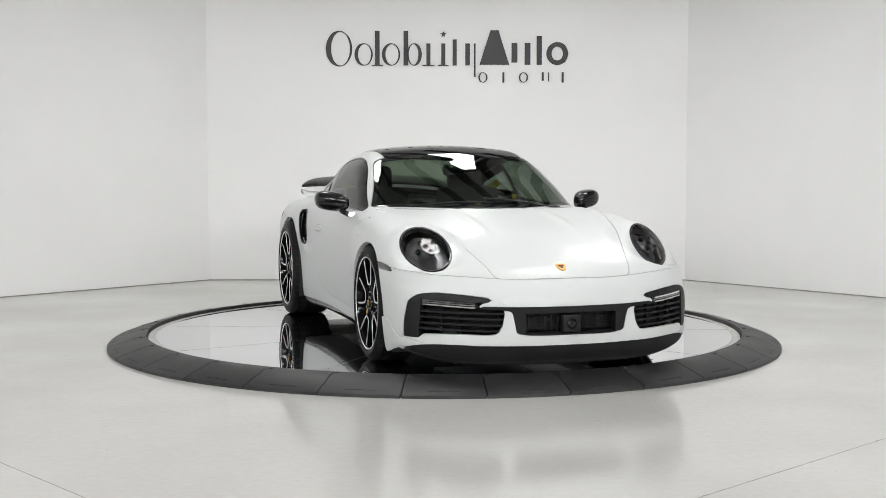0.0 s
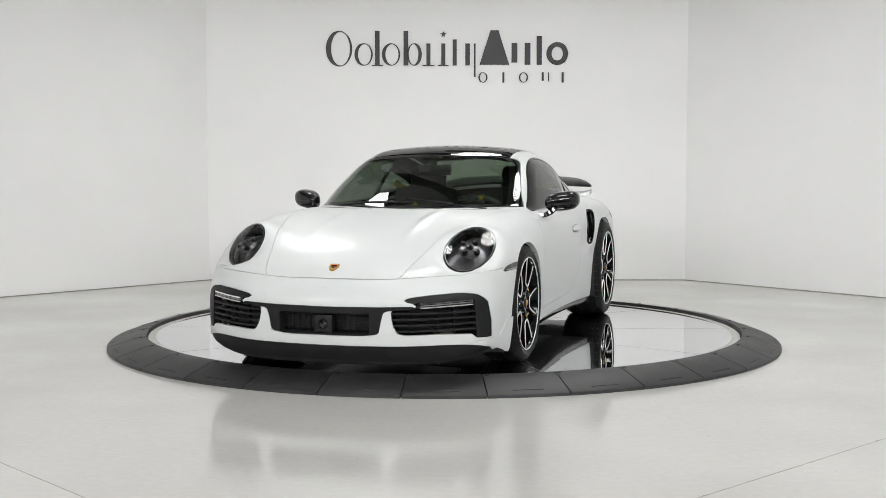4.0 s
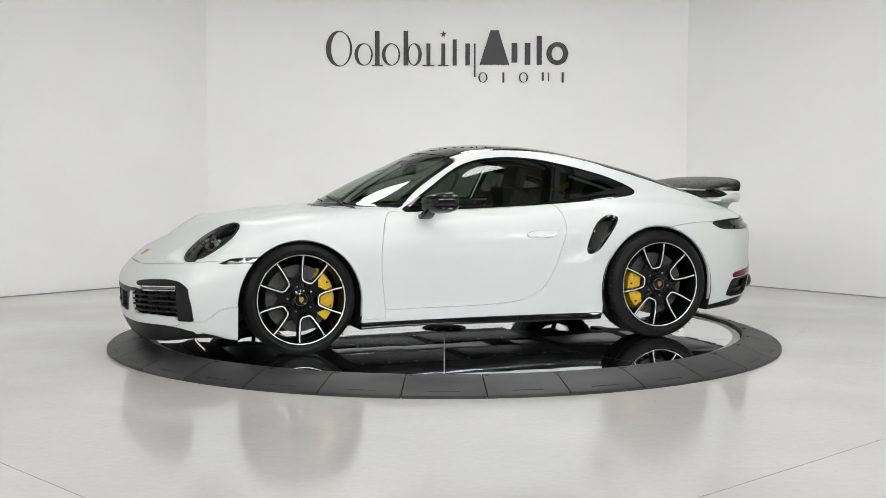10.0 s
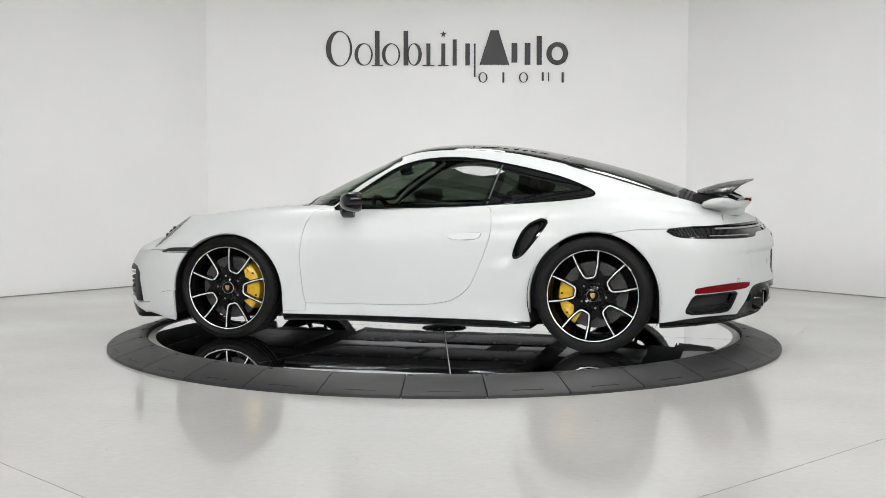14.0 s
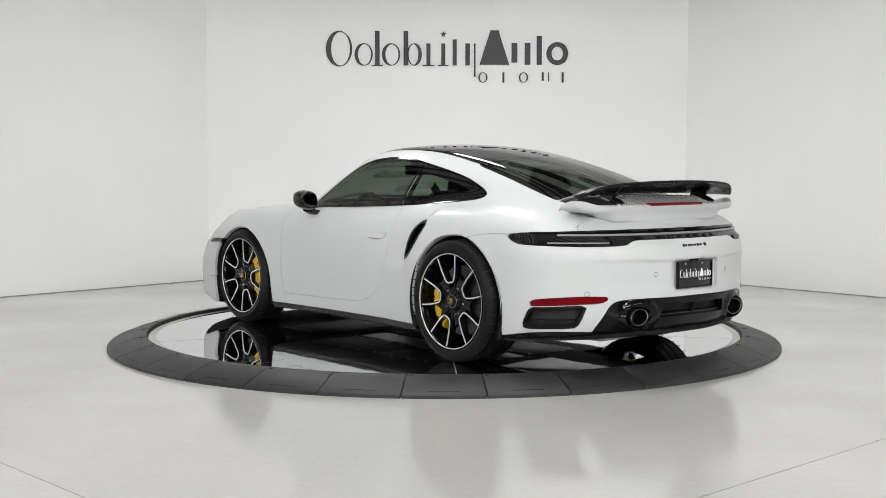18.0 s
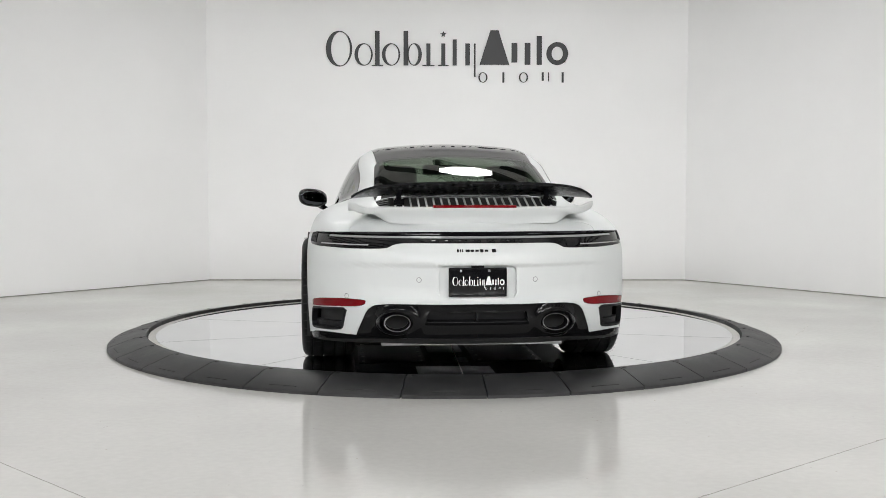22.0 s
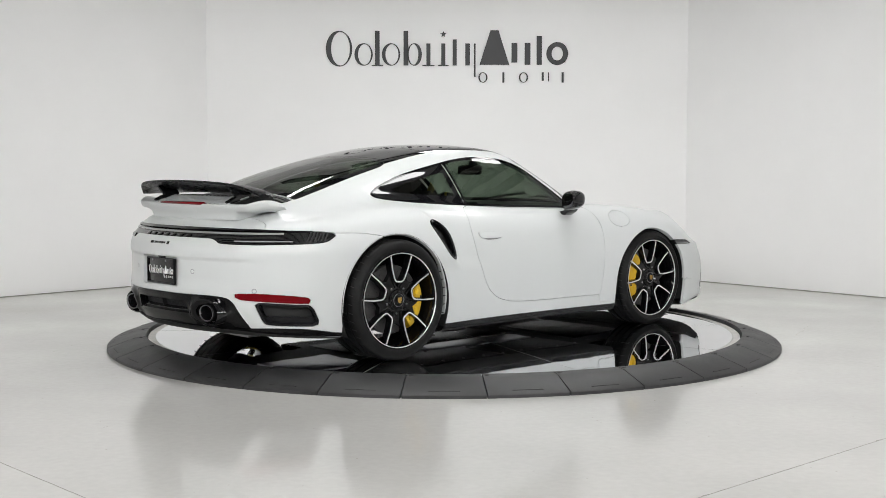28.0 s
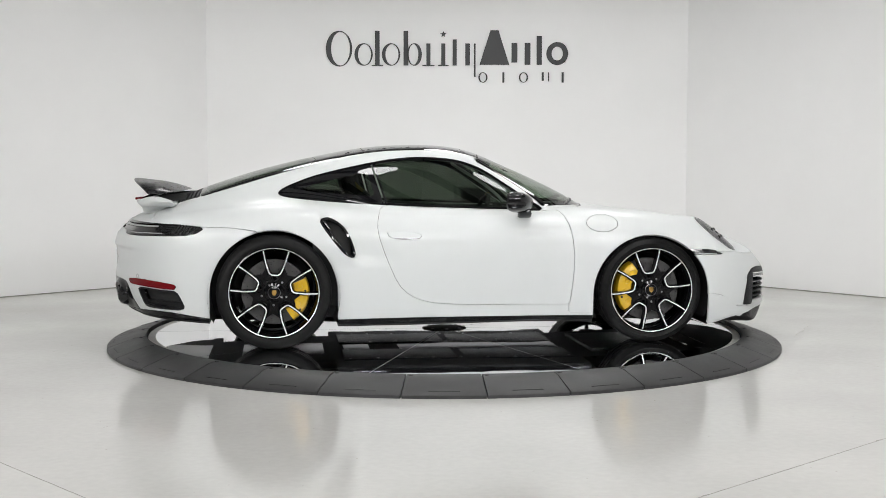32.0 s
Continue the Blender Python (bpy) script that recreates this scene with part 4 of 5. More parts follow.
    for m in mk.sides():
        o = panel("side_marker", m, SMOKE, car, "smoked side marker lamp", 0.006)
        strip = m.band(lambda q: q.v[:, 2] - (q.v[:, 0] + 1.713) * 0.03, 0.573, 0.579).band(lambda q: q.v[:, 0], -1.70, 0.0)
        panel("light_bar", Sheet(strip.v + strip.n * 0.002, strip.n, strip.f), LENS_GREY, o, "", 0.002)

    def nose_line(s):
        return np.where(s.v[:, 0] < -1.3, NOSE_SEAM(np.abs(s.v[:, 1])) - s.v[:, 2], -1)
    bumper, shell = shell.gap(nose_line, 0.0013)
    centre, bumper = bumper.gap(by_front(CENTRE_LINE), 0.001)
    intake, bumper = bumper.gap(by_front(INTAKE_LINE), 0.001)
    blade, bumper = bumper.gap(lambda s: np.where(np.abs(s.v[:, 1]) > 0.6, BLADE_TOP(s.v[:, 0]) - s.v[:, 2], -1), 0.0012)
    for half in blade.sides():
        for k, piece in enumerate(islands(half)):
            if k:
                at = len(bumper.v)
                bumper = Sheet(np.vstack([bumper.v, piece.v]), np.vstack([bumper.n, piece.n]), bumper.f + [tuple(i + at for i in f) for f in piece.f])
                continue
            lift = 0.011 * ramp(piece.v[:, 0], -2.02, -1.84)
            panel("corner_blade", Sheet(piece.v + piece.n * lift[:, None], piece.n, piece.f), PAINT, car, "white raised blade at the bumper corner", 0.022)
    panel("front_bumper", bumper, PAINT, car, "satin white front bumper", 0.02)
    front_openings(centre, intake)

    def fender(s):
        lo, cab = body_fields(s.v[:, 0], s.v[:, 1], s.v[:, 2])
        return np.minimum(np.minimum(DOOR_FRONT(s.v[:, 2]) - s.v[:, 0], cab - lo), s.v[:, 2] - 0.20)
    door, shell = shell.gap(by_side(DOOR_LINE))
    fd, shell = shell.gap(fender, 0.0012)
    left, right = fd.sides()

    def flap(s):
        return np.where(s.v[:, 1] > 0.5, inside(s.v[:, 0], s.v[:, 2], flat_loop([(-0.93 + 0.104 * math.cos(k * math.pi / 5), 0.782 + 0.056 * math.sin(k * math.pi / 5)) for k in range(10)])), -1)
    lid, right = right.gap(flap, 0.0015)
    panel("front_fender", left, PAINT, car, "satin white front wing", 0.03)
    panel("front_fender", right, PAINT, car, "satin white front wing", 0.03)
    panel("fuel_flap", lid, PAINT, car, "oval white fuel flap")

    # doors with handles
    hl = by_side(HANDLE_LINE)
    grip, door = door.gap(hl, 0.0009)
    for d, gp in zip(door.sides(), grip.sides()):
        o = panel("door", d, PAINT, car, "satin white door")
        out = Sheet(gp.v + gp.n * 0.004, gp.n, gp.f)
        panel("handle", out, PAINT, o, "flush white handle", 0.012)
        # shadow under the handle, laid on as a dark strip
        shade, _ = gp.cut(0.694 - gp.v[:, 2])
        panel("recess", Sheet(shade.v + shade.n * 0.0045, shade.n, shade.f), STEEL, o, "", 0.002)

    # side vents
    vl = by_side(VENT_LINE)
    vent, shell = shell.gap(vl, 0.0008)
    for s in vent.sides():
        deep, ring = s.cut(vl(s) - 0.014)
        o = panel("side_vent", ring, GLOSS, car, "gloss black air vent frame", 0.02)
        panel("duct", deep.sunk(0.045), DARK, o, "", 0.0)
        fin = deep.band(lambda q: q.v[:, 0] - (q.v[:, 2] - 0.6) * 0.55, 0.745, 0.762)
        panel("vane", fin.sunk(0.012), GLOSS, o, "", 0.03)

    tail_end(shell)


def underside(pan):
    """Trays, silencer, sump and screws below the floor pan, which the mirror platform shows from beneath."""
    for x0, x1, y0, y1, lift, mt, name in ((-1.55, -0.98, -0.40, 0.40, 0.010, PLASTIC, "tray"), (-0.82, -0.08, -0.60, -0.16, 0.006, PLASTIC, "tray"), (-0.82, -0.08, 0.16, 0.60, 0.006, PLASTIC, "tray"),
                                           (-0.02, 0.74, -0.60, -0.16, 0.006, PLASTIC, "tray"), (-0.02, 0.74, 0.16, 0.60, 0.006, PLASTIC, "tray"), (-0.80, 0.72, -0.12, 0.12, 0.004, STEEL, "tunnel_plate"),
                                           (0.86, 1.42, -0.24, 0.24, 0.012, STEEL, "sump"), (1.58, 1.98, -0.50, 0.50, 0.008, STEEL, "silencer")):
        z = float(KEEL(np.array((x0 + x1) / 2)))
        part(name, box_bm(x0, x1, y0, y1, z - lift, z + 0.03, 0.004), mt, pan, "brushed metal" if mt is STEEL else "")
    for side in (-1, 1):
        for x in (FRONT_AXLE, REAR_AXLE):
            arm = [(x - 0.16, side * 0.36, 0.165), (x - 0.02, side * 0.60, 0.185), (x + 0.02, side * 0.66, 0.20)]
            part("control_arm", sweep_bm(arm, [(-0.02, -0.012), (0.02, -0.012), (0.02, 0.012), (-0.02, 0.012)]), STEEL, pan, "bare metal arm")
        for i in range(9):
            x = -0.78 + 0.185 * i
            for y in (0.19, 0.57):
                z = float(KEEL(np.array(x))) - 0.006
                b = part("screw", lathe_bm([(0.0, -0.006), (0.009, -0.005), (0.012, 0.0)], 8, "Z"), STEEL, pan, "")
                b.matrix_basis = pose(x, side * y, z)


def headlamp_inside(h, c):
    """Bowl, pod and five small projectors behind a headlamp's glass."""
    panel("bowl", c.sunk(0.075), BOWL, h, "black lamp bowl", 0.0)
    mid = c.v.mean(0)
    n = Vector(c.n.mean(0)).normalized()
    m = on_skin(Vector(mid), n, -0.012)
    pod = part("pod", lathe_bm([(0.0, 0.012), (0.030, 0.014), (0.052, 0.006), (0.060, -0.012)], 32, "Z"), BOWL, h, "dark lens pod")
    pod.matrix_basis = m
    for dx, dy, r in ((-0.030, 0.030, 0.015), (0.030, 0.030, 0.015), (-0.030, -0.028, 0.015), (0.030, -0.028, 0.015), (0.0, 0.002, 0.021)):
        p = part("projector", lathe_bm([(0.0, 0.016), (r * 0.7, 0.012), (r, 0.0), (r * 1.18, 0.002), (r * 1.2, -0.012)], 20, "Z"), GLOSS, h, "")
        p.matrix_basis = m @ pose(dx * 1.15, dy * 1.15, 0.012)


def front_openings(centre, intake):
    # middle: upper band, opening with radiator mesh and sensor
    band, hole = centre.cut(centre.v[:, 2] - np.where(np.abs(centre.v[:, 1]) < 0.30, 0.372, 0.352))
    panel("grille_band", band, PLASTIC, car, "black plastic band across the nose", 0.02)
    inner, frame_in = hole.cut(np.minimum(0.262 - np.abs(hole.v[:, 1]), np.minimum(hole.v[:, 2] - 0.255, 0.366 - hole.v[:, 2])))
    o = panel("centre_grille", frame_in.sunk(0.004), PLASTIC, car, "black middle air opening", 0.05)
    panel("radiator", inner.sunk(0.09), MESHY, o, "grey radiator core", 0.0)
    panel("duct", hole.sunk(0.11), DARK, o, "", 0.0)
    for i in range(15):
        y = -0.238 + i * 0.034
        if abs(y) < 0.06:
            continue
        s = inner.band(lambda q: q.v[:, 1], y - 0.0028, y + 0.0028)
        panel("mesh_bar", s.sunk(0.055), PLASTIC, o, "", 0.008)
    for z in (0.275, 0.290, 0.305, 0.320, 0.335, 0.350):
        s = inner.band(lambda q: q.v[:, 2], z - 0.0018, z + 0.0018)
        for h in s.sides():
            h = h.band(lambda q: np.abs(q.v[:, 1]), 0.05, 1.0)
            panel("mesh_wire", h.sunk(0.050), PLASTIC, o, "", 0.004)
    part("duct", box_bm(-2.10, -1.85, -0.35, 0.35, 0.21, 0.43), DARK, o, "")
    p, n = ahead(0.0, 0.305, -1)
    box = part("sensor_box", box_bm(-0.052, 0.052, -0.045, 0.050, -0.05, -0.006, 0.006), PLASTIC, o, "black camera housing")
    box.matrix_basis = on_skin(p, n)
    ball = part("sensor_eye", lathe_bm([(0.0, 0.014), (0.014, 0.011), (0.024, 0.0), (0.028, 0.003), (0.031, -0.004)], 28, "Z"), GLOSS, o, "glossy round camera lens")
    ball.matrix_basis = on_skin(p, n, -0.006)

    def brow(s):
        return s.v[:, 2] - (0.428 + (np.abs(s.v[:, 1]) - 0.51) * 0.055)
    for s in intake.sides():
        outer, rest = s.cut(np.abs(s.v[:, 1]) - 0.783 - 0.05 * (0.40 - s.v[:, 2]))
        o = panel("air_intake", outer, PLASTIC, car, "black side air intake with slats", 0.05)
        top, rest = rest.cut(brow(rest))
        panel("brow", top, PLASTIC, o, "", 0.02)
        drl, rest = rest.cut(np.minimum(brow(rest) + 0.034, np.abs(rest.v[:, 1]) - 0.515))
        d = panel("light_strip", drl.sunk(0.008), SMOKE, o, "dark daytime light strip", 0.02)
        for off, wide, mt in ((0.006, 0.004, CHROME), (0.017, 0.0025, STEEL), (0.029, 0.0035, CHROME)):
            line = drl.band(brow, -off - wide, -off + wide).band(lambda q: np.abs(q.v[:, 1]), 0.53, 0.775)
            panel("light_bar", line.sunk(0.004), mt, d, "", 0.006)
        panel("duct", rest.sunk(0.10), DARK, o, "", 0.0)
        panel("radiator", rest.sunk(0.085), MESHY, o, "", 0.0)
        for z in (0.278, 0.310, 0.342, 0.373):
            bar = rest.band(lambda q: q.v[:, 2] - 0.02 * (np.abs(q.v[:, 1]) - 0.6), z - 0.005, z + 0.005)
            panel("slat", bar.sunk(0.006), PLASTIC, o, "", 0.03)
        for a in (0.50, 0.62, 0.70):
            post = rest.band(lambda q: np.abs(q.v[:, 1]), a - 0.004, a + 0.004)
            panel("post", post.sunk(0.035), PLASTIC, o, "", 0.02)


def tail_end(shell):
    # lamps across the tail
    tl = by_tail(TAIL_LAMP_LINE)
    lamps, shell = shell.gap(tl, 0.001)
    o = panel("light_strip", lamps.sunk(0.004), SMOKE, car, "smoked black light strip across the tail", 0.012)
    top = lamps.band(lambda q: q.v[:, 2], 0.786, 0.9).band(tail_wrap, -1.0, 0.97)
    panel("upper_lens", Sheet(top.v + top.n * 0.006, top.n, top.f), GLOSS, o, "", 0.008)
    glint = lamps.band(lambda q: q.v[:, 2], 0.771, 0.780).band(tail_wrap, -1.0, 0.80)
    panel("light_guide", Sheet(glint.v + glint.n * 0.001, glint.n, glint.f), LENS_GREY, o, "grey light guide", 0.004)
    low = lamps.band(lambda q: q.v[:, 2], 0.719, 0.742).band(tail_wrap, 0.49, 0.90)
    for s in low.sides():
        panel("lower_lens", Sheet(s.v + s.n * 0.002, s.n, s.f), GLOSS, o, "", 0.006)
        bar = s.band(lambda q: q.v[:, 2], 0.729, 0.735).band(tail_wrap, 0.56, 0.84)
        panel("light_guide", Sheet(bar.v + bar.n * 0.004, bar.n, bar.f), LENS_GREY, o, "", 0.003)
    for i in range(6):
        w0 = 0.935 + i * 0.024
        rib = lamps.band(lambda q: tail_wrap(q) - (q.v[:, 2] - 0.75) * 0.7, w0 - 0.0045, w0 + 0.0045).band(lambda q: q.v[:, 2], 0.733, 0.9)
        for s in rib.sides():
            panel("rib", Sheet(s.v + s.n * 0.001, s.n, s.f), MESHY, o, "", 0.004)
    for i in range(7):
        y = -0.225 + i * 0.075
        p, n = ahead(y, 0.757, 1)
        b = part("mark", box_bm(-0.022, 0.022, -0.010, 0.010, 0.0, 0.005, 0.001), GLOSS, o, "raised black bar")
        b.matrix_basis = on_skin(p, n, -0.004)

    # bumper
    def seam(s):
        return np.where(s.v[:, 0] > 1.15, TAIL_SEAM(s.v[:, 0]) - s.v[:, 2], -1)
    bumper, shell = shell.gap(seam, 0.0016)
    dl = by_tail(REFLECTOR_LINE)
    refl, bumper = bumper.gap(dl, 0.001)
    both("reflector", refl, RED, car, "dark red rear reflector", 0.006)
    vl = by_tail(TAIL_VENT_LINE)
    vents, bumper = bumper.gap(vl, 0.001)
    for s in vents.sides():
        deep, rim = s.cut(vl(s) - 0.012)
        v = panel("rear_vent", rim, PLASTIC, car, "black rear air outlet", 0.03)
        panel("duct", deep.sunk(0.05), DARK, v, "", 0.0)
        step, _ = deep.cut(0.30 - deep.v[:, 2])
        panel("vane", step.sunk(0.028), PLASTIC, v, "", 0.02)

    def diff(s):
        return np.where(s.v[:, 0] > 1.6, inside(np.abs(s.v[:, 1]), s.v[:, 2], DIFFUSER_LINE), -1)
    dif, bumper = bumper.gap(diff, 0.001)

    def plate_hole(s):
        a, z = np.abs(s.v[:, 1]), s.v[:, 2]
        return np.where(s.v[:, 0] > 1.6, 0.036 - np.hypot(np.maximum(a - 0.172, 0), np.maximum(np.abs(z - 0.543) - 0.052, 0)), -1)
    hole, bumper = bumper.cut(plate_hole(bumper))
    rb = panel("rear_bumper", bumper, PAINT, car, "satin white rear bumper", 0.024)
    panel("plate_recess", hole.sunk(0.024), PAINT, rb, "", 0.0)
    diffuser(dif)
    lid, shell = shell.gap(lambda s: np.where(s.v[:, 2] > 0.70, np.minimum(s.v[:, 0] - 1.955 + 0.10 * (s.v[:, 2] - 0.8), 0.66 - np.abs(s.v[:, 1]) + 0.1 * (0.95 - s.v[:, 2])), -1), 0.0018)
    panel("tail_lid", lid, PAINT, car, "satin white engine lid")
    panel("body_shell", shell, PAINT, car, "satin white body sides and roof frame", 0.03)
    lining, _ = shell.cut(shell.v[:, 2] - 0.86)
    panel("headliner", lining.sunk(0.02), CABINMAT, car, "dark cabin lining", 0.0)


def diffuser(dif):
    """Gloss black tail insert: a shallow hollow in the middle, an oval pipe in a swelling housing on each side."""
    a, z = np.abs(dif.v[:, 1]), dif.v[:, 2]
    hole, rim = dif.cut(np.minimum(0.262 + (0.38 - z) * 0.25 - a, np.minimum(0.384 - z, z - 0.312)))
    # round swellings about the two pipes
    ring = np.hypot((np.abs(rim.v[:, 1]) - 0.42) / 1.35, rim.v[:, 2] - 0.322)
    swell = 0.022 * np.exp(-((ring - 0.072) / 0.022) ** 2)
    crest = 0.012 * np.exp(-((rim.v[:, 2] - 0.296) / 0.012) ** 2) * ramp(np.abs(rim.v[:, 1]), 0.40, 0.30)
    shift = swell + crest
    rim.v[:, 0] += shift
    ry, rz = rim.v[:, 1], rim.v[:, 2]
    dz = -swell * 2 * (ring - 0.072) / 0.022 ** 2
    hz, hy = dz * (rz - 0.322) / np.maximum(ring, 0.01), dz * (np.abs(ry) - 0.42) / 1.82 / np.maximum(ring, 0.01) * np.sign(ry)
    rim.n = rim.n - np.stack([0 * hz, hy, hz], 1) * 0.8
    rim.n /= np.linalg.norm(rim.n, axis=1, keepdims=True)
    _, rim = rim.cut(0.0605 - np.hypot((np.abs(rim.v[:, 1]) - 0.424) / 1.36, (rim.v[:, 2] - 0.322) / 0.88))
    o = panel("diffuser", rim, DEEP_GLOSS, car, "gloss black rear diffuser", 0.03)
    panel("duct", hole.sunk(0.045), PLASTIC, o, "", 0.0)
    step, _ = hole.cut(0.325 - hole.v[:, 2])
    panel("ledge", step.sunk(0.012), GLOSS, o, "", 0.03)
    f = hole.band(lambda q: q.v[:, 1], -0.004, 0.004)
    panel("fin", f.sunk(0.02), PLASTIC, o, "", 0.025)
    for side in (-1, 1):
        p, n = ahead(side * 0.424, 0.322, 1)
        m = Matrix.Translation((p.x - 0.018, p.y, p.z)) @ Matrix.Diagonal((1, 1.36, 0.88, 1)) @ pose(0, 0, 0, 0, 90, 0)
        e = part("exhaust_pipe", lathe_bm([(0.030, -0.10), (0.046, -0.06), (0.049, 0.040), (0.052, 0.046), (0.056, 0.044), (0.0575, 0.034), (0.0575, -0.10)], 48, "Z", m), GLOSS, car, "black oval exhaust tip with a steel rim")
        part("rim", lathe_bm([(0.0478, 0.042), (0.0492, 0.0465), (0.0510, 0.0475), (0.0520, 0.0460)], 48, "Z", m), STEEL, e, "thin steel rim")
        part("bore", lathe_bm([(0.0, -0.05), (0.045, -0.05), (0.046, -0.04)], 40, "Z", m), DARK, e, "")
        part("collar", lathe_bm([(0.060, 0.004), (0.068, 0.030), (0.074, 0.034), (0.082, 0.022), (0.086, -0.02)], 48, "Z", m), GLOSS, e, "gloss black collar")


build_shell()


# ---- wheels and brakes ----


def wheel(place, radius, width, rim, turn, side, caliper):
    """Tyre on a black rim with five silver-edged horseshoe spokes; its outer face looks to -y."""
    h = width / 2
    prof = [(rim, -h + 0.014), (rim + 0.012, -h + 0.004), (rim + 0.030, -h), (radius - 0.035, -h + 0.003), (radius - 0.014, -h + 0.014), (radius - 0.004, -h + 0.030)]
    for c in (-0.62, -0.22, 0.22, 0.62):
        y = c * h
        prof += [(radius, y - 0.006), (radius - 0.007, y - 0.0045), (radius - 0.007, y + 0.0045), (radius, y + 0.006)]
    prof += [(radius - 0.004, h - 0.030), (radius - 0.014, h - 0.014), (radius - 0.035, h - 0.003), (rim + 0.030, h), (rim, h - 0.014)]
    barrel = [(rim + 0.002, -h + 0.008), (rim - 0.004, -h + 0.006), (rim - 0.010, -h + 0.012), (rim - 0.014, -h + 0.03), (rim - 0.026, -h + 0.07), (rim - 0.03, h - 0.06), (rim - 0.006, h - 0.01)]
    w = part("wheel", lathe_bm(barrel, 72), RIM, car, "gloss black wheel with silver spoke edges")
    w.matrix_basis = Matrix.Translation(place) @ Matrix.Diagonal((1, -side, 1, 1))
    part("tyre", lathe_bm(prof, 96), RUBBER, w, "black road tyre")
    part("rim_lip", lathe_bm([(rim - 0.0075, -h + 0.0105), (rim - 0.0065, -h + 0.0062), (rim - 0.002, -h + 0.0045), (rim - 0.001, -h + 0.008)], 96), SILVER, w, "machined silver lip")
    # lateral tread cuts
    bm = bmesh.new()
    for i in range(44):
        a = 2 * math.pi * i / 44
        for c, dw, tilt in ((-0.80, 0.13, 0.05), (-0.42, 0.15, 0.06), (0.42, 0.15, -0.06), (0.80, 0.13, -0.05)):
            m = pose(0, 0, 0, 0, math.degrees(a), 0) @ pose(0, c * h, radius + 0.0004, 0, 0, tilt * 200)
            bmesh.ops.create_grid(bm, x_segments=1, y_segments=1, size=1.0, matrix=m @ Matrix.Diagonal((0.0028, dw * h, 1, 1)))
    tagged(part("tread_cuts", bm, DARK, w, ""), kind="stuff")
    face = -h + 0.014
    for k in range(5):
        th = turn + 72 * k

        def at(r, off, y, th=th):
            c, s = math.cos(radians(th)), math.sin(radians(th))
            return (r * c - off * s, y, r * s + off * c)
        half = [(rim - 0.006, 0.080), (rim - 0.03, 0.078), (rim - 0.06, 0.070), (0.185, 0.060), (0.155, 0.049), (0.132, 0.040), (0.117, 0.031), (0.110, 0.018)]
        line = half + [(r, -o) for r, o in half[::-1]]
        dish = [face + 0.016 * max(0.0, (rim - r) / rim) for r, o in line]
        path = [at(r, o, y + 0.014) for (r, o), y in zip(line, dish)]
        part("spoke", sweep_bm(path, [(-0.013, -0.030), (0.013, -0.030), (0.0095, 0.010), (-0.0095, 0.010)], (0, -1, 0)), RIM, w, "")
        edge = [at(r, o, y + 0.003) for (r, o), y in zip(line, dish)]
        part("spoke_edge", sweep_bm(edge, [(-0.0044, -0.002), (0.0044, -0.002), (0.0038, 0.0022), (-0.0038, 0.0022)], (0, -1, 0)), SILVER, w, "machined silver edge")
        # black arm between two horseshoes
        a36 = th + 36

        def arm(r, off, y, a=a36):
            c, s = math.cos(radians(a)), math.sin(radians(a))
            return Vector((r * c - off * s, y, r * s + off * c))
        bm = bmesh.new()
        top = [bm.verts.new(arm(r, o, face + d)) for r, o, d in ((0.055, 0.045, 0.030), (0.055, -0.045, 0.030), (0.115, -0.040, 0.026), (0.165, -0.052, 0.022), (0.135, 0.0, 0.026), (0.165, 0.052, 0.022), (0.115, 0.040, 0.026))]
        # a shallow dish along the arm
        top[4].co.y += 0.006
        low = [bm.verts.new(v.co + Vector((0, 0.035, 0))) for v in top]
        bm.faces.new(top)
        bm.faces.new(low[::-1])
        for i in range(7):
            bm.faces.new((top[i], low[i], low[(i + 1) % 7], top[(i + 1) % 7]))
        part("hub_arm", bm, RIM, w, "")
    part("hub", lathe_bm([(0.0, face + 0.004), (0.026, face + 0.004), (0.028, face + 0.010), (0.038, face + 0.012), (0.042, face + 0.020), (0.060, face + 0.024), (0.066, face + 0.034), (0.066, face + 0.10)], 40), RIM, w, "black centre lock hub")
    crest = part("crest", prism_bm([(0.013, 0.017), (-0.013, 0.017), (-0.015, 0.0), (-0.009, -0.013), (0.0, -0.018), (0.009, -0.013), (0.015, 0.0)], 0.0, 0.003, bevel=0.001), GOLD, w, "small gold crest")
    crest.matrix_basis = pose(0, face + 0.0035, 0, 90, 0, 0)
    for k in range(5):
        b = part("bolt", lathe_bm([(0.0, -0.008), (0.004, -0.007), (0.0062, -0.004), (0.0085, 0.002)], 12), STEEL, w, "")
        b.matrix_basis = pose(0.080 * math.cos(radians(turn + 36 + 72 * k)), face + 0.030, 0.080 * math.sin(radians(turn + 36 + 72 * k)))
        # two polished ridges along each arm and a notch of the hub nut
        a = radians(turn + 36 + 72 * k)
        for off in (-0.030, 0.030):
            ends = [(r * math.cos(a) - o * math.sin(a), face + d, r * math.sin(a) + o * math.cos(a)) for r, o, d in ((0.070, off, 0.026), (0.115, off * 1.1, 0.022), (0.158, off * 1.55, 0.019))]
            part("ridge", sweep_bm(ends, [(-0.0075, -0.006), (0.0075, -0.006), (0.003, 0.004), (-0.003, 0.004)], (0, -1, 0)), RIM, w, "")
        for turn_by in (0, 36):
            n = part("notch", box_bm(-0.006, 0.006, -0.004, 0.006, -0.004, 0.004, 0.0015), RIM, w, "")
            n.matrix_basis = pose(0.047 * math.cos(a + radians(turn_by)), face + 0.019, 0.047 * math.sin(a + radians(turn_by)), 0, -math.degrees(a) - turn_by, 0)
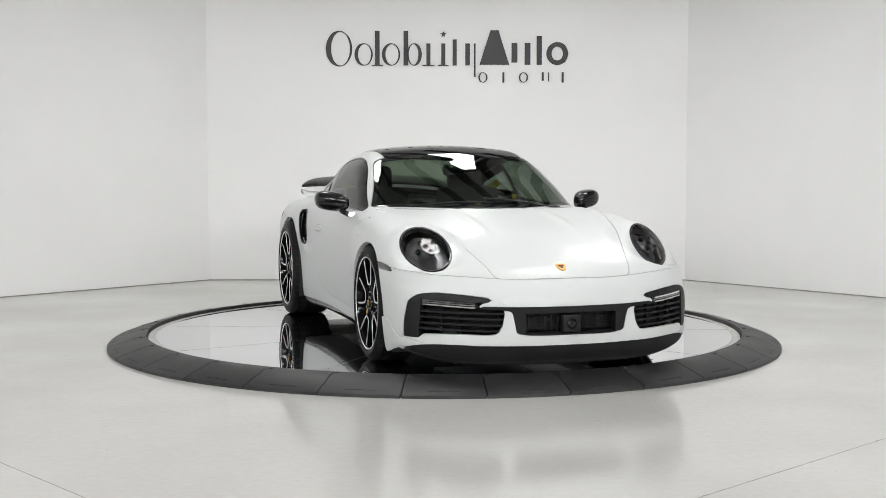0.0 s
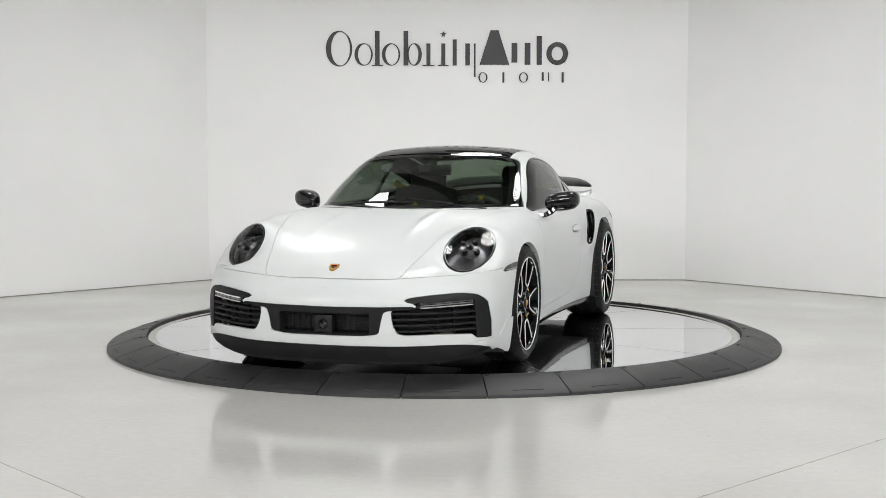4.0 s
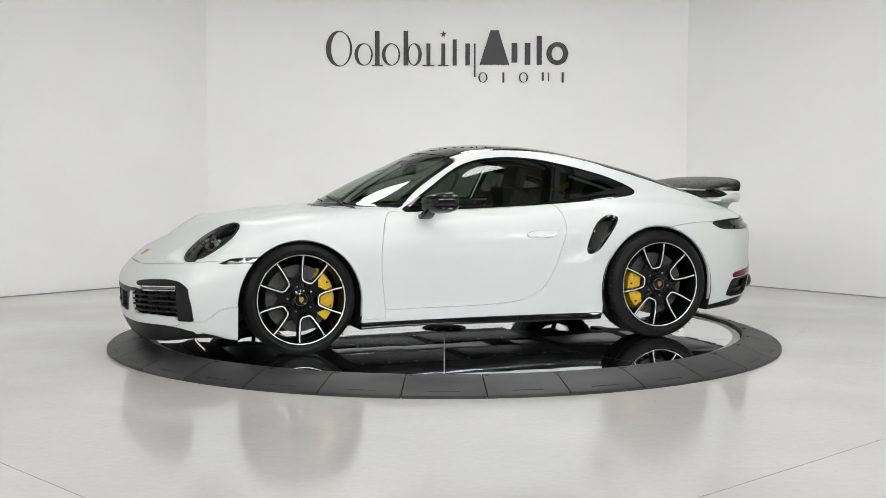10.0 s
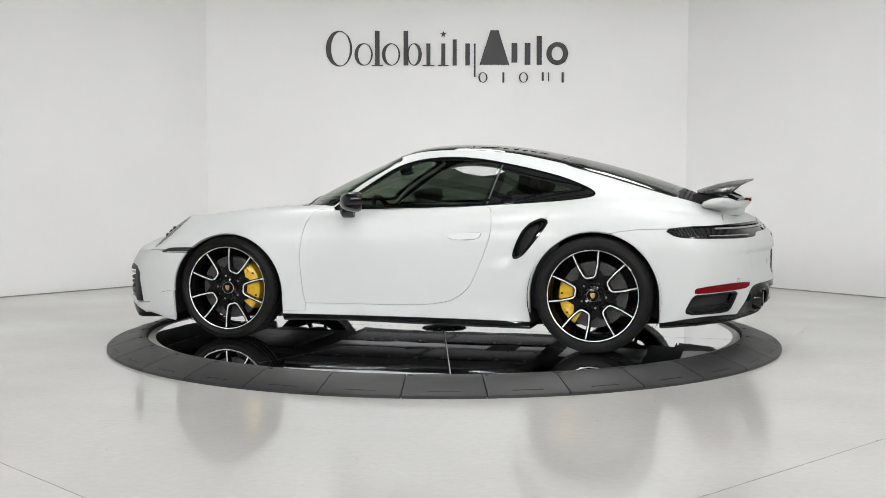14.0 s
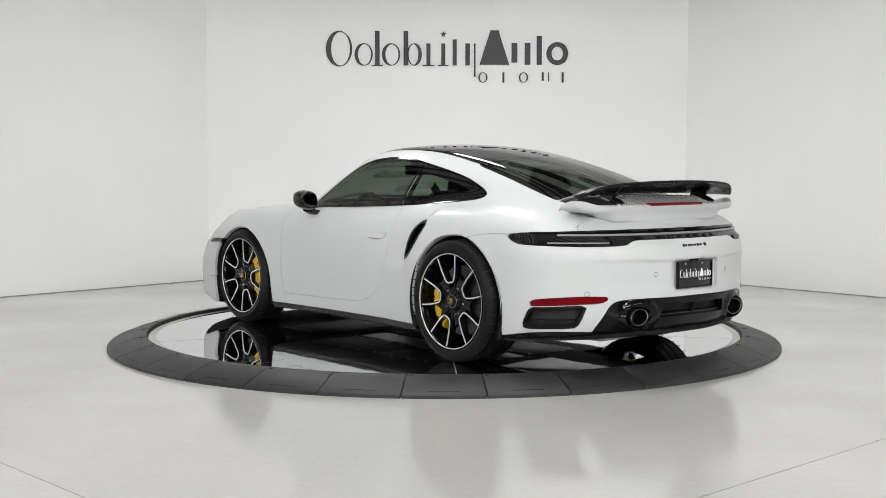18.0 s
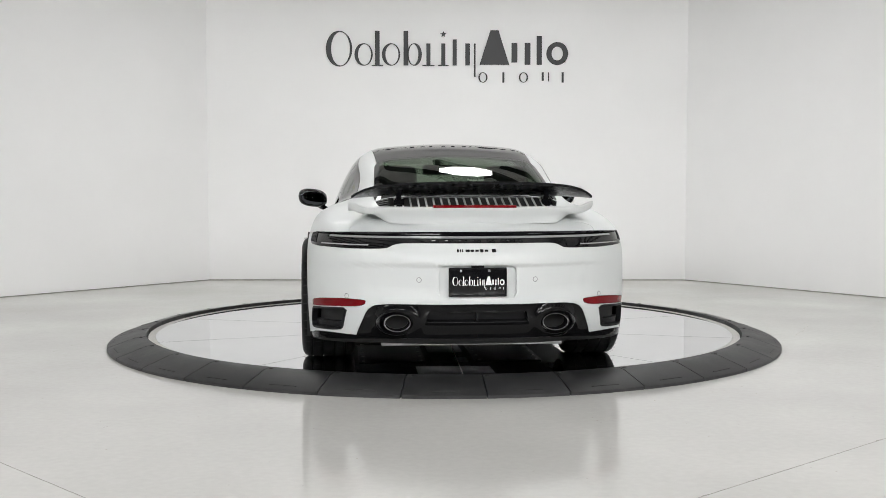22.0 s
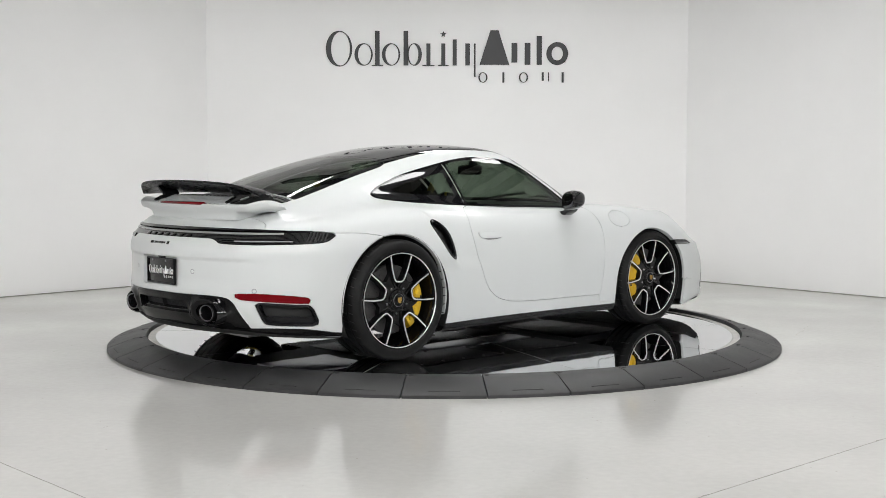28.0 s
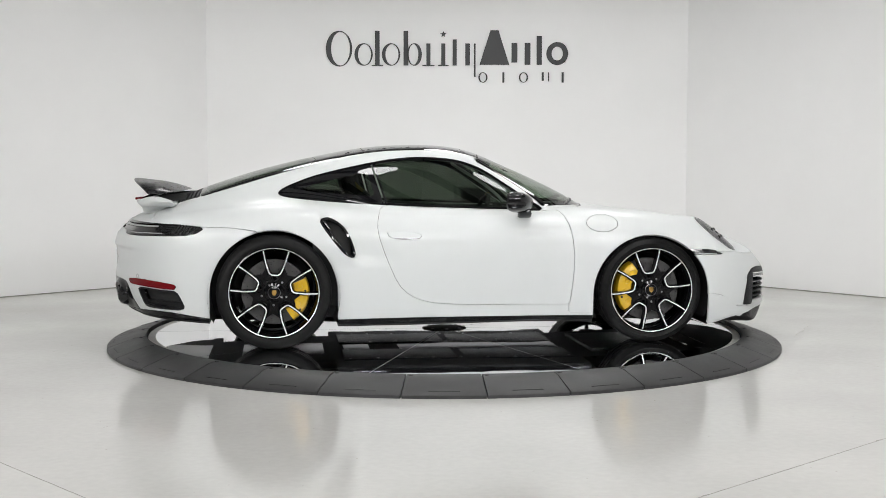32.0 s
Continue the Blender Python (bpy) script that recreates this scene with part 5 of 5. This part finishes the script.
    part("hub_ring", lathe_bm([(0.0365, face + 0.0115), (0.038, face + 0.0095), (0.040, face + 0.0115)], 40), STEEL, w, "thin steel hub ring")
    # brake: drilled disc and caliper
    dy = face + 0.085
    d = part("brake_disc", lathe_bm([(0.09, dy), (0.205, dy), (0.207, dy + 0.004), (0.207, dy + 0.032), (0.205, dy + 0.036), (0.09, dy + 0.036)], 64), CERAMIC, car, "dark grey drilled brake disc")
    d.matrix_basis = Matrix.Translation(place) @ Matrix.Diagonal((1, -side, 1, 1))
    bm = bmesh.new()
    for i in range(60):
        a = 2 * math.pi * i / 60
        r = (0.118, 0.145, 0.172, 0.192)[i % 4]
        bmesh.ops.create_circle(bm, cap_ends=True, segments=8, radius=0.0032, matrix=pose(r * math.cos(a), dy - 0.0006, r * math.sin(a), 90, 0, 0))
    tagged(part("drill_holes", bm, DARK, d, ""), kind="stuff")
    part("disc_bell", lathe_bm([(0.05, dy - 0.012), (0.088, dy - 0.010), (0.094, dy + 0.002)], 40), RIM, d, "")
    a0, a1 = caliper
    prof_c = [(0.118, dy - 0.030), (0.130, dy - 0.046), (0.190, dy - 0.048), (0.214, dy - 0.036), (0.224, dy - 0.005), (0.224, dy + 0.04), (0.212, dy + 0.04), (0.205, dy - 0.004), (0.122, dy - 0.004)]
    bm = bmesh.new()
    rows = []
    for i in range(15):
        t = i / 14
        a = radians(a0 + (a1 - a0) * t)
        pinch = 1.0 - 0.10 * abs(2 * t - 1) ** 4 - 0.03 * math.exp(-((t - 0.5) / 0.05) ** 2)
        rows.append([bm.verts.new(((0.17 + (r - 0.17) * pinch) * math.cos(a), y, (0.17 + (r - 0.17) * pinch) * math.sin(a))) for r, y in prof_c])
    for i in range(14):
        for j in range(len(prof_c)):
            jj = (j + 1) % len(prof_c)
            bm.faces.new((rows[i][j], rows[i][jj], rows[i + 1][jj], rows[i + 1][j]))
    bm.faces.new(rows[0])
    bm.faces.new(rows[-1][::-1])
    c = part("caliper", bm, YELLOW, car, "yellow brake caliper")
    c.matrix_basis = d.matrix_basis.copy()
    for t in (0.14, 0.38, 0.62, 0.86):
        a = radians(a0 + (a1 - a0) * t)
        b = part("piston_boss", lathe_bm([(0.0, -0.010), (0.014, -0.009), (0.018, 0.0)], 16), YELLOW, c, "")
        b.matrix_basis = pose(0.165 * math.cos(a), dy - 0.046, 0.165 * math.sin(a))
    for t in (0.27, 0.73):
        a = radians(a0 + (a1 - a0) * t)
        b = part("bolt", lathe_bm([(0.0, -0.008), (0.006, -0.007), (0.007, 0.0)], 8), DARK, c, "")
        b.matrix_basis = pose(0.195 * math.cos(a), dy - 0.046, 0.195 * math.sin(a))
    # dark liner of the wheel opening
    bm = bmesh.new()
    rr = 0.400 if place[0] < 0 else 0.414
    prev = None
    for i in range(33):
        a = radians(-24 + 228 * i / 32)
        row = [bm.verts.new((rr * math.cos(a), y, rr * math.sin(a) - 0.02)) for y in (-h * 0.78, h + 0.10)] + [bm.verts.new((0.0, h + 0.10, -0.02))]
        if prev:
            bm.faces.new((prev[0], prev[1], row[1], row[0]))
            bm.faces.new((prev[1], prev[2], row[2], row[1]))
        prev = row
    ln = part("wheel_liner", bm, DARK, car, "dark wheel arch liner")
    ln.matrix_basis = Matrix.Translation(place) @ Matrix.Diagonal((1, -side, 1, 1))


for side in (-1, 1):
    wheel((FRONT_AXLE, side * 0.777, 0.343), 0.343, 0.255, 0.276, 69 if side < 0 else 84, side, (-40, 56))
    wheel((REAR_AXLE, side * 0.791, 0.361), 0.361, 0.315, 0.284, 100 if side < 0 else 93, side, (156, 236))


# ---- mirrors, wipers, emblem ----
MIRROR_SWEEP = 0.45      # how far the housings lean back towards their outer ends


def mirror_field(x, y, z):
    x = x - MIRROR_SWEEP * (y - 0.912)
    u = (x + 0.366) / 0.082
    w = (y - 0.912) / 0.104
    v = (z - 0.922 - 0.012 * (y - 0.912) / 0.1) / (0.064 + 0.010 * (x + 0.366) / 0.1)
    f = (np.abs(u) ** 2.8 + np.abs(w) ** 2.8 + np.abs(v) ** 2.6) ** (1 / 2.8) - 1.0
    return smax(f * 0.06, x + 0.296, 0.012)


def round_skin(f, c, nu=28, nv=40):
    """The skin of a small rounded solid about its centre c."""
    th = (np.arange(nu) + 0.5) / nu * math.pi
    ph = np.arange(nv) / nv * 2 * math.pi
    way = np.stack([np.cos(th)[:, None] + 0 * ph[None], np.sin(th)[:, None] * np.cos(ph)[None], np.sin(th)[:, None] * np.sin(ph)[None]], 2)
    foot = np.zeros_like(way) + np.array(c)
    return Sheet(*skin(f, foot, way, 0.3))


def door_mirror(side):
    s = round_skin(mirror_field, (-0.36, 0.912, 0.925))
    glass_s, cap = s.cut(np.minimum(s.v[:, 0] - MIRROR_SWEEP * (s.v[:, 1] - 0.912) + 0.313, s.n[:, 0] - 0.70))
    for q in (glass_s, cap):
        q.v[:, 1] *= side
        q.n[:, 1] *= side
        if side < 0:
            q.f = [f[::-1] for f in q.f]
    o = panel("door_mirror", cap, GLOSS, car, "gloss black door mirror", 0.0)
    panel("mirror_glass", glass_s.sunk(0.004), MIRROR, o, "silvered mirror glass", 0.0)
    path = [(-0.425, side * 0.77, 0.832), (-0.424, side * 0.815, 0.838), (-0.420, side * 0.850, 0.858), (-0.410, side * 0.872, 0.892)]
    part("stalk", sweep_bm(path, [(-0.040, -0.014), (-0.030, -0.019), (0.036, -0.019), (0.046, -0.010), (0.042, 0.012), (-0.034, 0.016)], (0, 0, 1)), GLOSS, o, "gloss black mirror foot")


door_mirror(-1)
door_mirror(1)


def wiper(y0, y1):
    path, ups = [], []
    for i in range(10):
        y = y0 + (y1 - y0) * i / 9
        x = -0.905 + 0.33 * y * y + 0.05 * i / 9
        path.append((x, y, over(body_field, x, y) + 0.002))
        ups.append((-0.5, 0, 0.85))
    o = part("wiper", sweep_bm(path, [(-0.007, -0.004), (0.007, -0.004), (0.004, 0.004), (-0.004, 0.004)], ups), PLASTIC, car, "black wiper arm")
    part("blade", sweep_bm([(p[0] + 0.022, p[1], p[2] + 0.006) for p in path[2:]], [(-0.003, -0.009), (0.003, -0.009), (0.002, 0.003), (-0.002, 0.003)], (-0.5, 0, 0.85)), RUBBER, o, "")


wiper(-0.52, 0.02)
wiper(-0.02, 0.52)
bm = bmesh.new()
prev = None
for i in range(41):
    y = -0.60 + 1.2 * i / 40
    x = -0.952 + 0.36 * y * y
    z = over(body_field, x, y)
    row = [bm.verts.new((x - 0.008, y, z - 0.004)), bm.verts.new((x, y, z + 0.0012)), bm.verts.new((x + 0.028, y, z + 0.003)), bm.verts.new((x + 0.032, y, z - 0.004))]
    if prev:
        for j in range(3):
            bm.faces.new((prev[j], prev[j + 1], row[j + 1], row[j]))
    prev = row
part("cowl", bm, PLASTIC, car, "black cowl strip below the windscreen")

p, n = ahead(0.0, 0.598, -1)
em = part("emblem", prism_bm([(0.026, 0.030), (-0.026, 0.030), (-0.029, 0.004), (-0.017, -0.024), (0.0, -0.034), (0.017, -0.024), (0.029, 0.004)], 0.0, 0.005, bevel=0.0015), GOLD, car, "small gold crest on the front lid")
em.matrix_basis = on_skin(p, n)
part("field", prism_bm([(0.016, 0.018), (-0.016, 0.018), (-0.016, 0.002), (0.016, 0.002)], 0.005, 0.006), RED, em, "dark red field")
part("field", box_bm(-0.007, 0.007, -0.010, 0.004, 0.005, 0.0066), BEAM, em, "black field")
for a, z in ((0.31, 0.553), (0.69, 0.456)):
    for side in (-1, 1):
        p, n = ahead(side * a, z, 1)
        b = part("parking_sensor", lathe_bm([(0.0, 0.0012), (0.0085, 0.001), (0.0095, -0.002), (0.0112, -0.002), (0.012, 0.001), (0.013, -0.001)], 20, "Z"), PAINT, car, "small round white parking sensor")
        part("ring", lathe_bm([(0.0105, 0.0006), (0.0125, 0.0012), (0.0145, 0.0004)], 20, "Z"), STEEL, b, "")
        b.matrix_basis = on_skin(p, n)
for side in (-1, 1):
    p, n = ahead(side * 0.370, 0.442, -1)
    b = part("tow_cover", lathe_bm([(0.0, 0.001), (0.024, 0.0008), (0.0255, -0.003)], 28, "Z"), PAINT, car, "round white cover") if side > 0 else None
    if b:
        b.matrix_basis = on_skin(p, n)


# ---- rear badge, plate ----
def rear_writing():
    for i, (y, w, h) in enumerate(((-0.106, 0.010, 0.017), (-0.092, 0.006, 0.017), (-0.081, 0.006, 0.017), (-0.055, 0.022, 0.014), (-0.030, 0.018, 0.012), (-0.005, 0.018, 0.012), (0.020, 0.018, 0.016), (0.046, 0.018, 0.012), (0.085, 0.022, 0.019))):
        p, n = ahead(y, 0.707, 1)
        b = part("badge_bar", box_bm(-w / 2, w / 2, -h / 2, h / 2, 0.0, 0.004, 0.0012), GLOSS, car, "small black badge bar")
        b.matrix_basis = on_skin(p, n)
    back = ahead(0.0, 0.54, 1)[0].x - 2.272
    pl = part("rear_plate", box_bm(2.252, 2.266, -0.155, 0.155, 0.464, 0.618, 0.004), GLOSS, car, "black dealer plate in a black frame")
    part("plate_frame", sweep_bm([(2.267, -0.150, 0.469), (2.267, 0.150, 0.469), (2.267, 0.150, 0.613), (2.267, -0.150, 0.613)], [(-0.006, -0.003), (0.006, -0.003), (0.004, 0.004), (-0.004, 0.004)], (1, 0, 0), True), GLOSS, pl, "")
    k = 0.310 / 103.0
    mark_shapes(pl, lambda u, w: Vector((2.2655, ((u - 577) * 0.217 - 45) * k, 0.619 - (16 + (w - 57) * 0.262) * k * 0.98)), 0.0017, PLATEWHITE, "white mark")
    for y in (-0.09, 0.06):
        part("screw", box_bm(2.266, 2.270, y - 0.006, y + 0.006, 0.596, 0.608, 0.001), STEEL, pl, "")
    part("plate_lamp", box_bm(2.225, 2.262, -0.035, 0.035, 0.618, 0.632, 0.003), PLASTIC, pl, "")
    pl.matrix_basis = pose(back, 0, 0)


rear_writing()


# ---- tail wing over its white shelf ----
def loft(stations, name, material, parent, label):
    """A closed body through rings of equal count."""
    bm = bmesh.new()
    rows = [[bm.verts.new(p) for p in ring] for ring in stations]
    k = len(rows[0])
    for a, b in zip(rows, rows[1:]):
        for j in range(k):
            bm.faces.new((a[j], a[(j + 1) % k], b[(j + 1) % k], b[j]))
    bm.faces.new(rows[0])
    bm.faces.new(rows[-1][::-1])
    return finish(name, bm, material, parent, label, 50)


def tail_wing():
    st = []
    for i in range(49):
        u = math.sin(math.pi / 2 * (-1 + i / 24.0))
        y = 0.662 * u
        e = abs(u) ** 9
        lx, tx = 1.770 + 0.13 * e + 0.03 * u * u, 2.128 - 0.05 * e - 0.085 * u * u
        lz, tz = 0.995 - 0.010 * u * u, 1.072 - 0.026 * u * u - 0.055 * e
        ring = []
        th = 0.011 * (1 - 0.5 * e)
        for t in (0.0, 0.04, 0.15, 0.35, 0.6, 0.85, 0.97, 1.0):
            hump = 0.013 * math.sin(math.pi * min(t * 1.05, 1)) * (1 - 0.5 * e)
            ring.append((lx + (tx - lx) * t, y, lz + (tz - lz) * t ** 1.1 + hump + th * 0.35 * math.sin(math.pi * t ** 0.6)))
        for t in (1.0, 0.9, 0.6, 0.3, 0.1):
            ring.append((lx + (tx - lx) * t - 0.005, y, lz + (tz - lz) * t ** 1.1 - 0.008 - th * 0.6 * math.sin(math.pi * t) - 0.005 * (t > 0.8)))
        st.append(ring)
    o = loft(st, "rear_wing", WING, car, "gloss black raised rear wing")
    for side in (-1, 1):
        y = side * 0.405
        for name, pts, w in (("wing_strut", [(1.86, 0.915), (1.94, 0.915), (2.035, 1.035), (1.90, 1.018)], 0.013), ("strut_bracket", [(1.93, 0.925), (2.03, 0.930), (2.045, 0.948), (1.99, 0.975)], 0.026)):
            m = Matrix(((1, 0, 0, 0), (0, 0, -1, y), (0, 1, 0, 0), (0, 0, 0, 1)))
            part(name, prism_bm(pts, -w, w, m, 0.004), GLOSS, o, "black wing strut")
    # white shelf below: a pedestal in the middle, thin upturned lips at its ends
    st = []
    for i in range(61):
        u = math.sin(math.pi / 2 * (-1 + i / 30.0))
        a = abs(u)
        y = 0.676 * u
        lip = float(ramp(np.array(a), 0.66, 0.82))
        end = a ** 22
        ear = float(ramp(np.array(a), 0.86, 1.0))
        tx = 2.115 - 0.085 * u * u - 0.05 * end - 0.03 * ear
        lx = 1.80 + 0.02 * u * u
        zt = 0.934 + 0.004 * u * u + 0.027 * ear - 0.006 * end
        zb = 0.894 + 0.020 * end + 0.012 * ear

        def mix(p, q, lip=lip):
            return p + (q - p) * lip
        st.append([(lx, y, 0.905), (lx + 0.02, y, 0.925 + 0.01 * ear), ((lx + tx) / 2, y, zt - 0.008), (tx - 0.03, y, zt), (tx - 0.007, y, zt + 0.001), (tx, y, zt - 0.006), (tx - 0.002, y, zt - 0.015), (tx - 0.009, y, mix(zt - 0.026, zb + 0.010)),
                   (tx - mix(0.026, 0.022), y, mix(zt - 0.044, zb + 0.001)), (tx - mix(0.040, 0.05), y, mix(zt - 0.064, zb - 0.002)), (tx - mix(0.046, 0.10), y, mix(zt - 0.092, zb - 0.002)), (lx + 0.02, y, mix(0.835, zb - 0.004))])
    sh = loft(st, "tail_shelf", PAINT, car, "satin white fixed tail shelf")
    m = Matrix(((1, 0, 0, 0), (0, 0, -1, 0), (0, 1, 0, 0), (0, 0, 0, 1)))
    part("grille_bed", prism_bm([(1.76, 0.93), (2.055, 0.915), (2.055, 0.932), (1.91, 0.972), (1.76, 0.976)], -0.455, 0.455, m), DARK, sh, "dark grille under the wing")
    for i in range(21):
        y = -0.425 + i * 0.0425
        f = part("fin", prism_bm([(1.91, 0.96), (2.056, 0.922), (2.058, 0.934), (2.054, 0.939), (1.91, 0.979)], y - 0.0048, y + 0.0048, m), PAINT, sh, "pale upright fin")
    bl = part("brake_light", box_bm(2.073, 2.116, -0.225, 0.225, 0.9285, 0.944, 0.004), RED, sh, "red third brake light")


tail_wing()


# ---- cabin ----
def cabin():
    part("dashboard", box_bm(-0.80, -0.42, -0.64, 0.64, 0.66, 0.845, 0.05), CABINMAT, car, "black dashboard")
    part("binnacle", box_bm(-0.56, -0.44, -0.52, -0.20, 0.83, 0.885, 0.02), CABINMAT, car, "instrument hood")
    part("clock", lathe_bm([(0.0, 0.02), (0.024, 0.018), (0.030, 0.0), (0.034, -0.02)], 20, "Z", pose(-0.55, 0.0, 0.855)), LENS_GREY, car, "round dashboard clock")
    part("cabin_floor", box_bm(-0.85, 1.10, -0.66, 0.66, 0.17, 0.24), CABINMAT, car, "dark carpet")
    part("rear_shelf", box_bm(0.95, 1.62, -0.52, 0.52, 0.60, 0.885, 0.03), CABINMAT, car, "dark rear shelf")
    for side in (-1, 1):
        part("door_card", box_bm(-0.62, 0.95, side * 0.73 - 0.03, side * 0.73 + 0.03, 0.25, 0.86, 0.02), CABINMAT, car, "dark door lining")
    part("firewall", box_bm(-0.90, -0.84, -0.66, 0.66, 0.18, 0.84), DARK, car, "dark bulkhead")
    part("tunnel", box_bm(-0.6, 0.8, -0.11, 0.11, 0.2, 0.50, 0.03), CABINMAT, car, "centre console")
    m = Matrix.Translation((-0.30, -0.36, 0.775)) @ pose(0, 0, 0, 0, 65, 0)
    ring = [(0.185 * math.cos(a), 0.185 * math.sin(a), 0.0) for a in np.linspace(0, 2 * math.pi, 40, endpoint=False)]
    st = part("steering_wheel", sweep_bm(ring, [(0.016 * math.cos(a), 0.016 * math.sin(a)) for a in np.linspace(0, 2 * math.pi, 8, endpoint=False)], (0, 0, 1), True), CABINMAT, car, "black steering wheel with a yellow mark")
    st.matrix_basis = m
    part("hub", lathe_bm([(0.0, 0.02), (0.05, 0.015), (0.06, -0.02)], 20, "Z"), CABINMAT, st, "")
    part("top_mark", sweep_bm([(0.185 * math.cos(a), 0.185 * math.sin(a), 0.0) for a in np.linspace(math.pi - 0.07, math.pi + 0.07, 5)], [(0.0175 * math.cos(a), 0.0175 * math.sin(a)) for a in np.linspace(0, 2 * math.pi, 8, endpoint=False)], (0, 0, 1)), BELT, st, "yellow top mark")
    for a in (0.0, 0.9 * math.pi / 2 * 1.1, -0.9 * math.pi / 2 * 1.1):
        part("spoke", sweep_bm([(0.05 * math.cos(a), 0.05 * math.sin(a), 0.0), (0.178 * math.cos(a), 0.178 * math.sin(a), 0.0)], [(-0.014, -0.006), (0.014, -0.006), (0.014, 0.006), (-0.014, 0.006)], (0, 0, 1)), CABINMAT, st, "")
    for side in (-1, 1):
        y = side * 0.36
        s = part("seat", box_bm(-0.02, 0.50, y - 0.25, y + 0.25, 0.26, 0.46, 0.06), CABINMAT, car, "black leather sports seat")
        bk = part("backrest", box_bm(-0.07, 0.07, -0.25, 0.25, 0.0, 0.60, 0.055), CABINMAT, s, "")
        bk.matrix_basis = pose(0.46, y, 0.42, 0, 18, 0)
        hd = part("headrest", box_bm(-0.05, 0.05, -0.14, 0.14, 0.0, 0.20, 0.045), CABINMAT, s, "")
        hd.matrix_basis = pose(0.66, y, 0.96, 0, 14, 0)
        part("seat_belt", sweep_bm([(0.40, y - side * 0.18, 0.50), (0.47, y - side * 0.02, 0.74), (0.585, y + side * 0.15, 0.97), (0.66, y + side * 0.27, 1.03)], [(-0.024, -0.002), (0.024, -0.002), (0.024, 0.002), (-0.024, 0.002)], (-1, 0, 0.3)), BELT, s, "yellow seat belt")
    mr = part("rear_view_mirror", box_bm(-0.02, 0.02, -0.115, 0.115, -0.035, 0.035, 0.015), GLOSS, car, "black rear-view mirror")
    mr.matrix_basis = pose(-0.27, 0.0, 1.125, 0, -10, 0)
    part("stalk", box_bm(-0.05, 0.0, -0.02, 0.02, 0.0, 0.075, 0.008), GLOSS, mr, "")


cabin()


# ---- what moves: the platform and the car on it turn together ----
def motions():
    walk(platform, [(float(t), pose(0, 0, DISC_Z, 0, 0, spin(t))) for t in range(33)])
    walk(car, [(float(t), pose(0, 0, DISC_Z, 0, 0, spin(t)) @ pose(0, -0.0204, 0)) for t in range(33)])


motions()
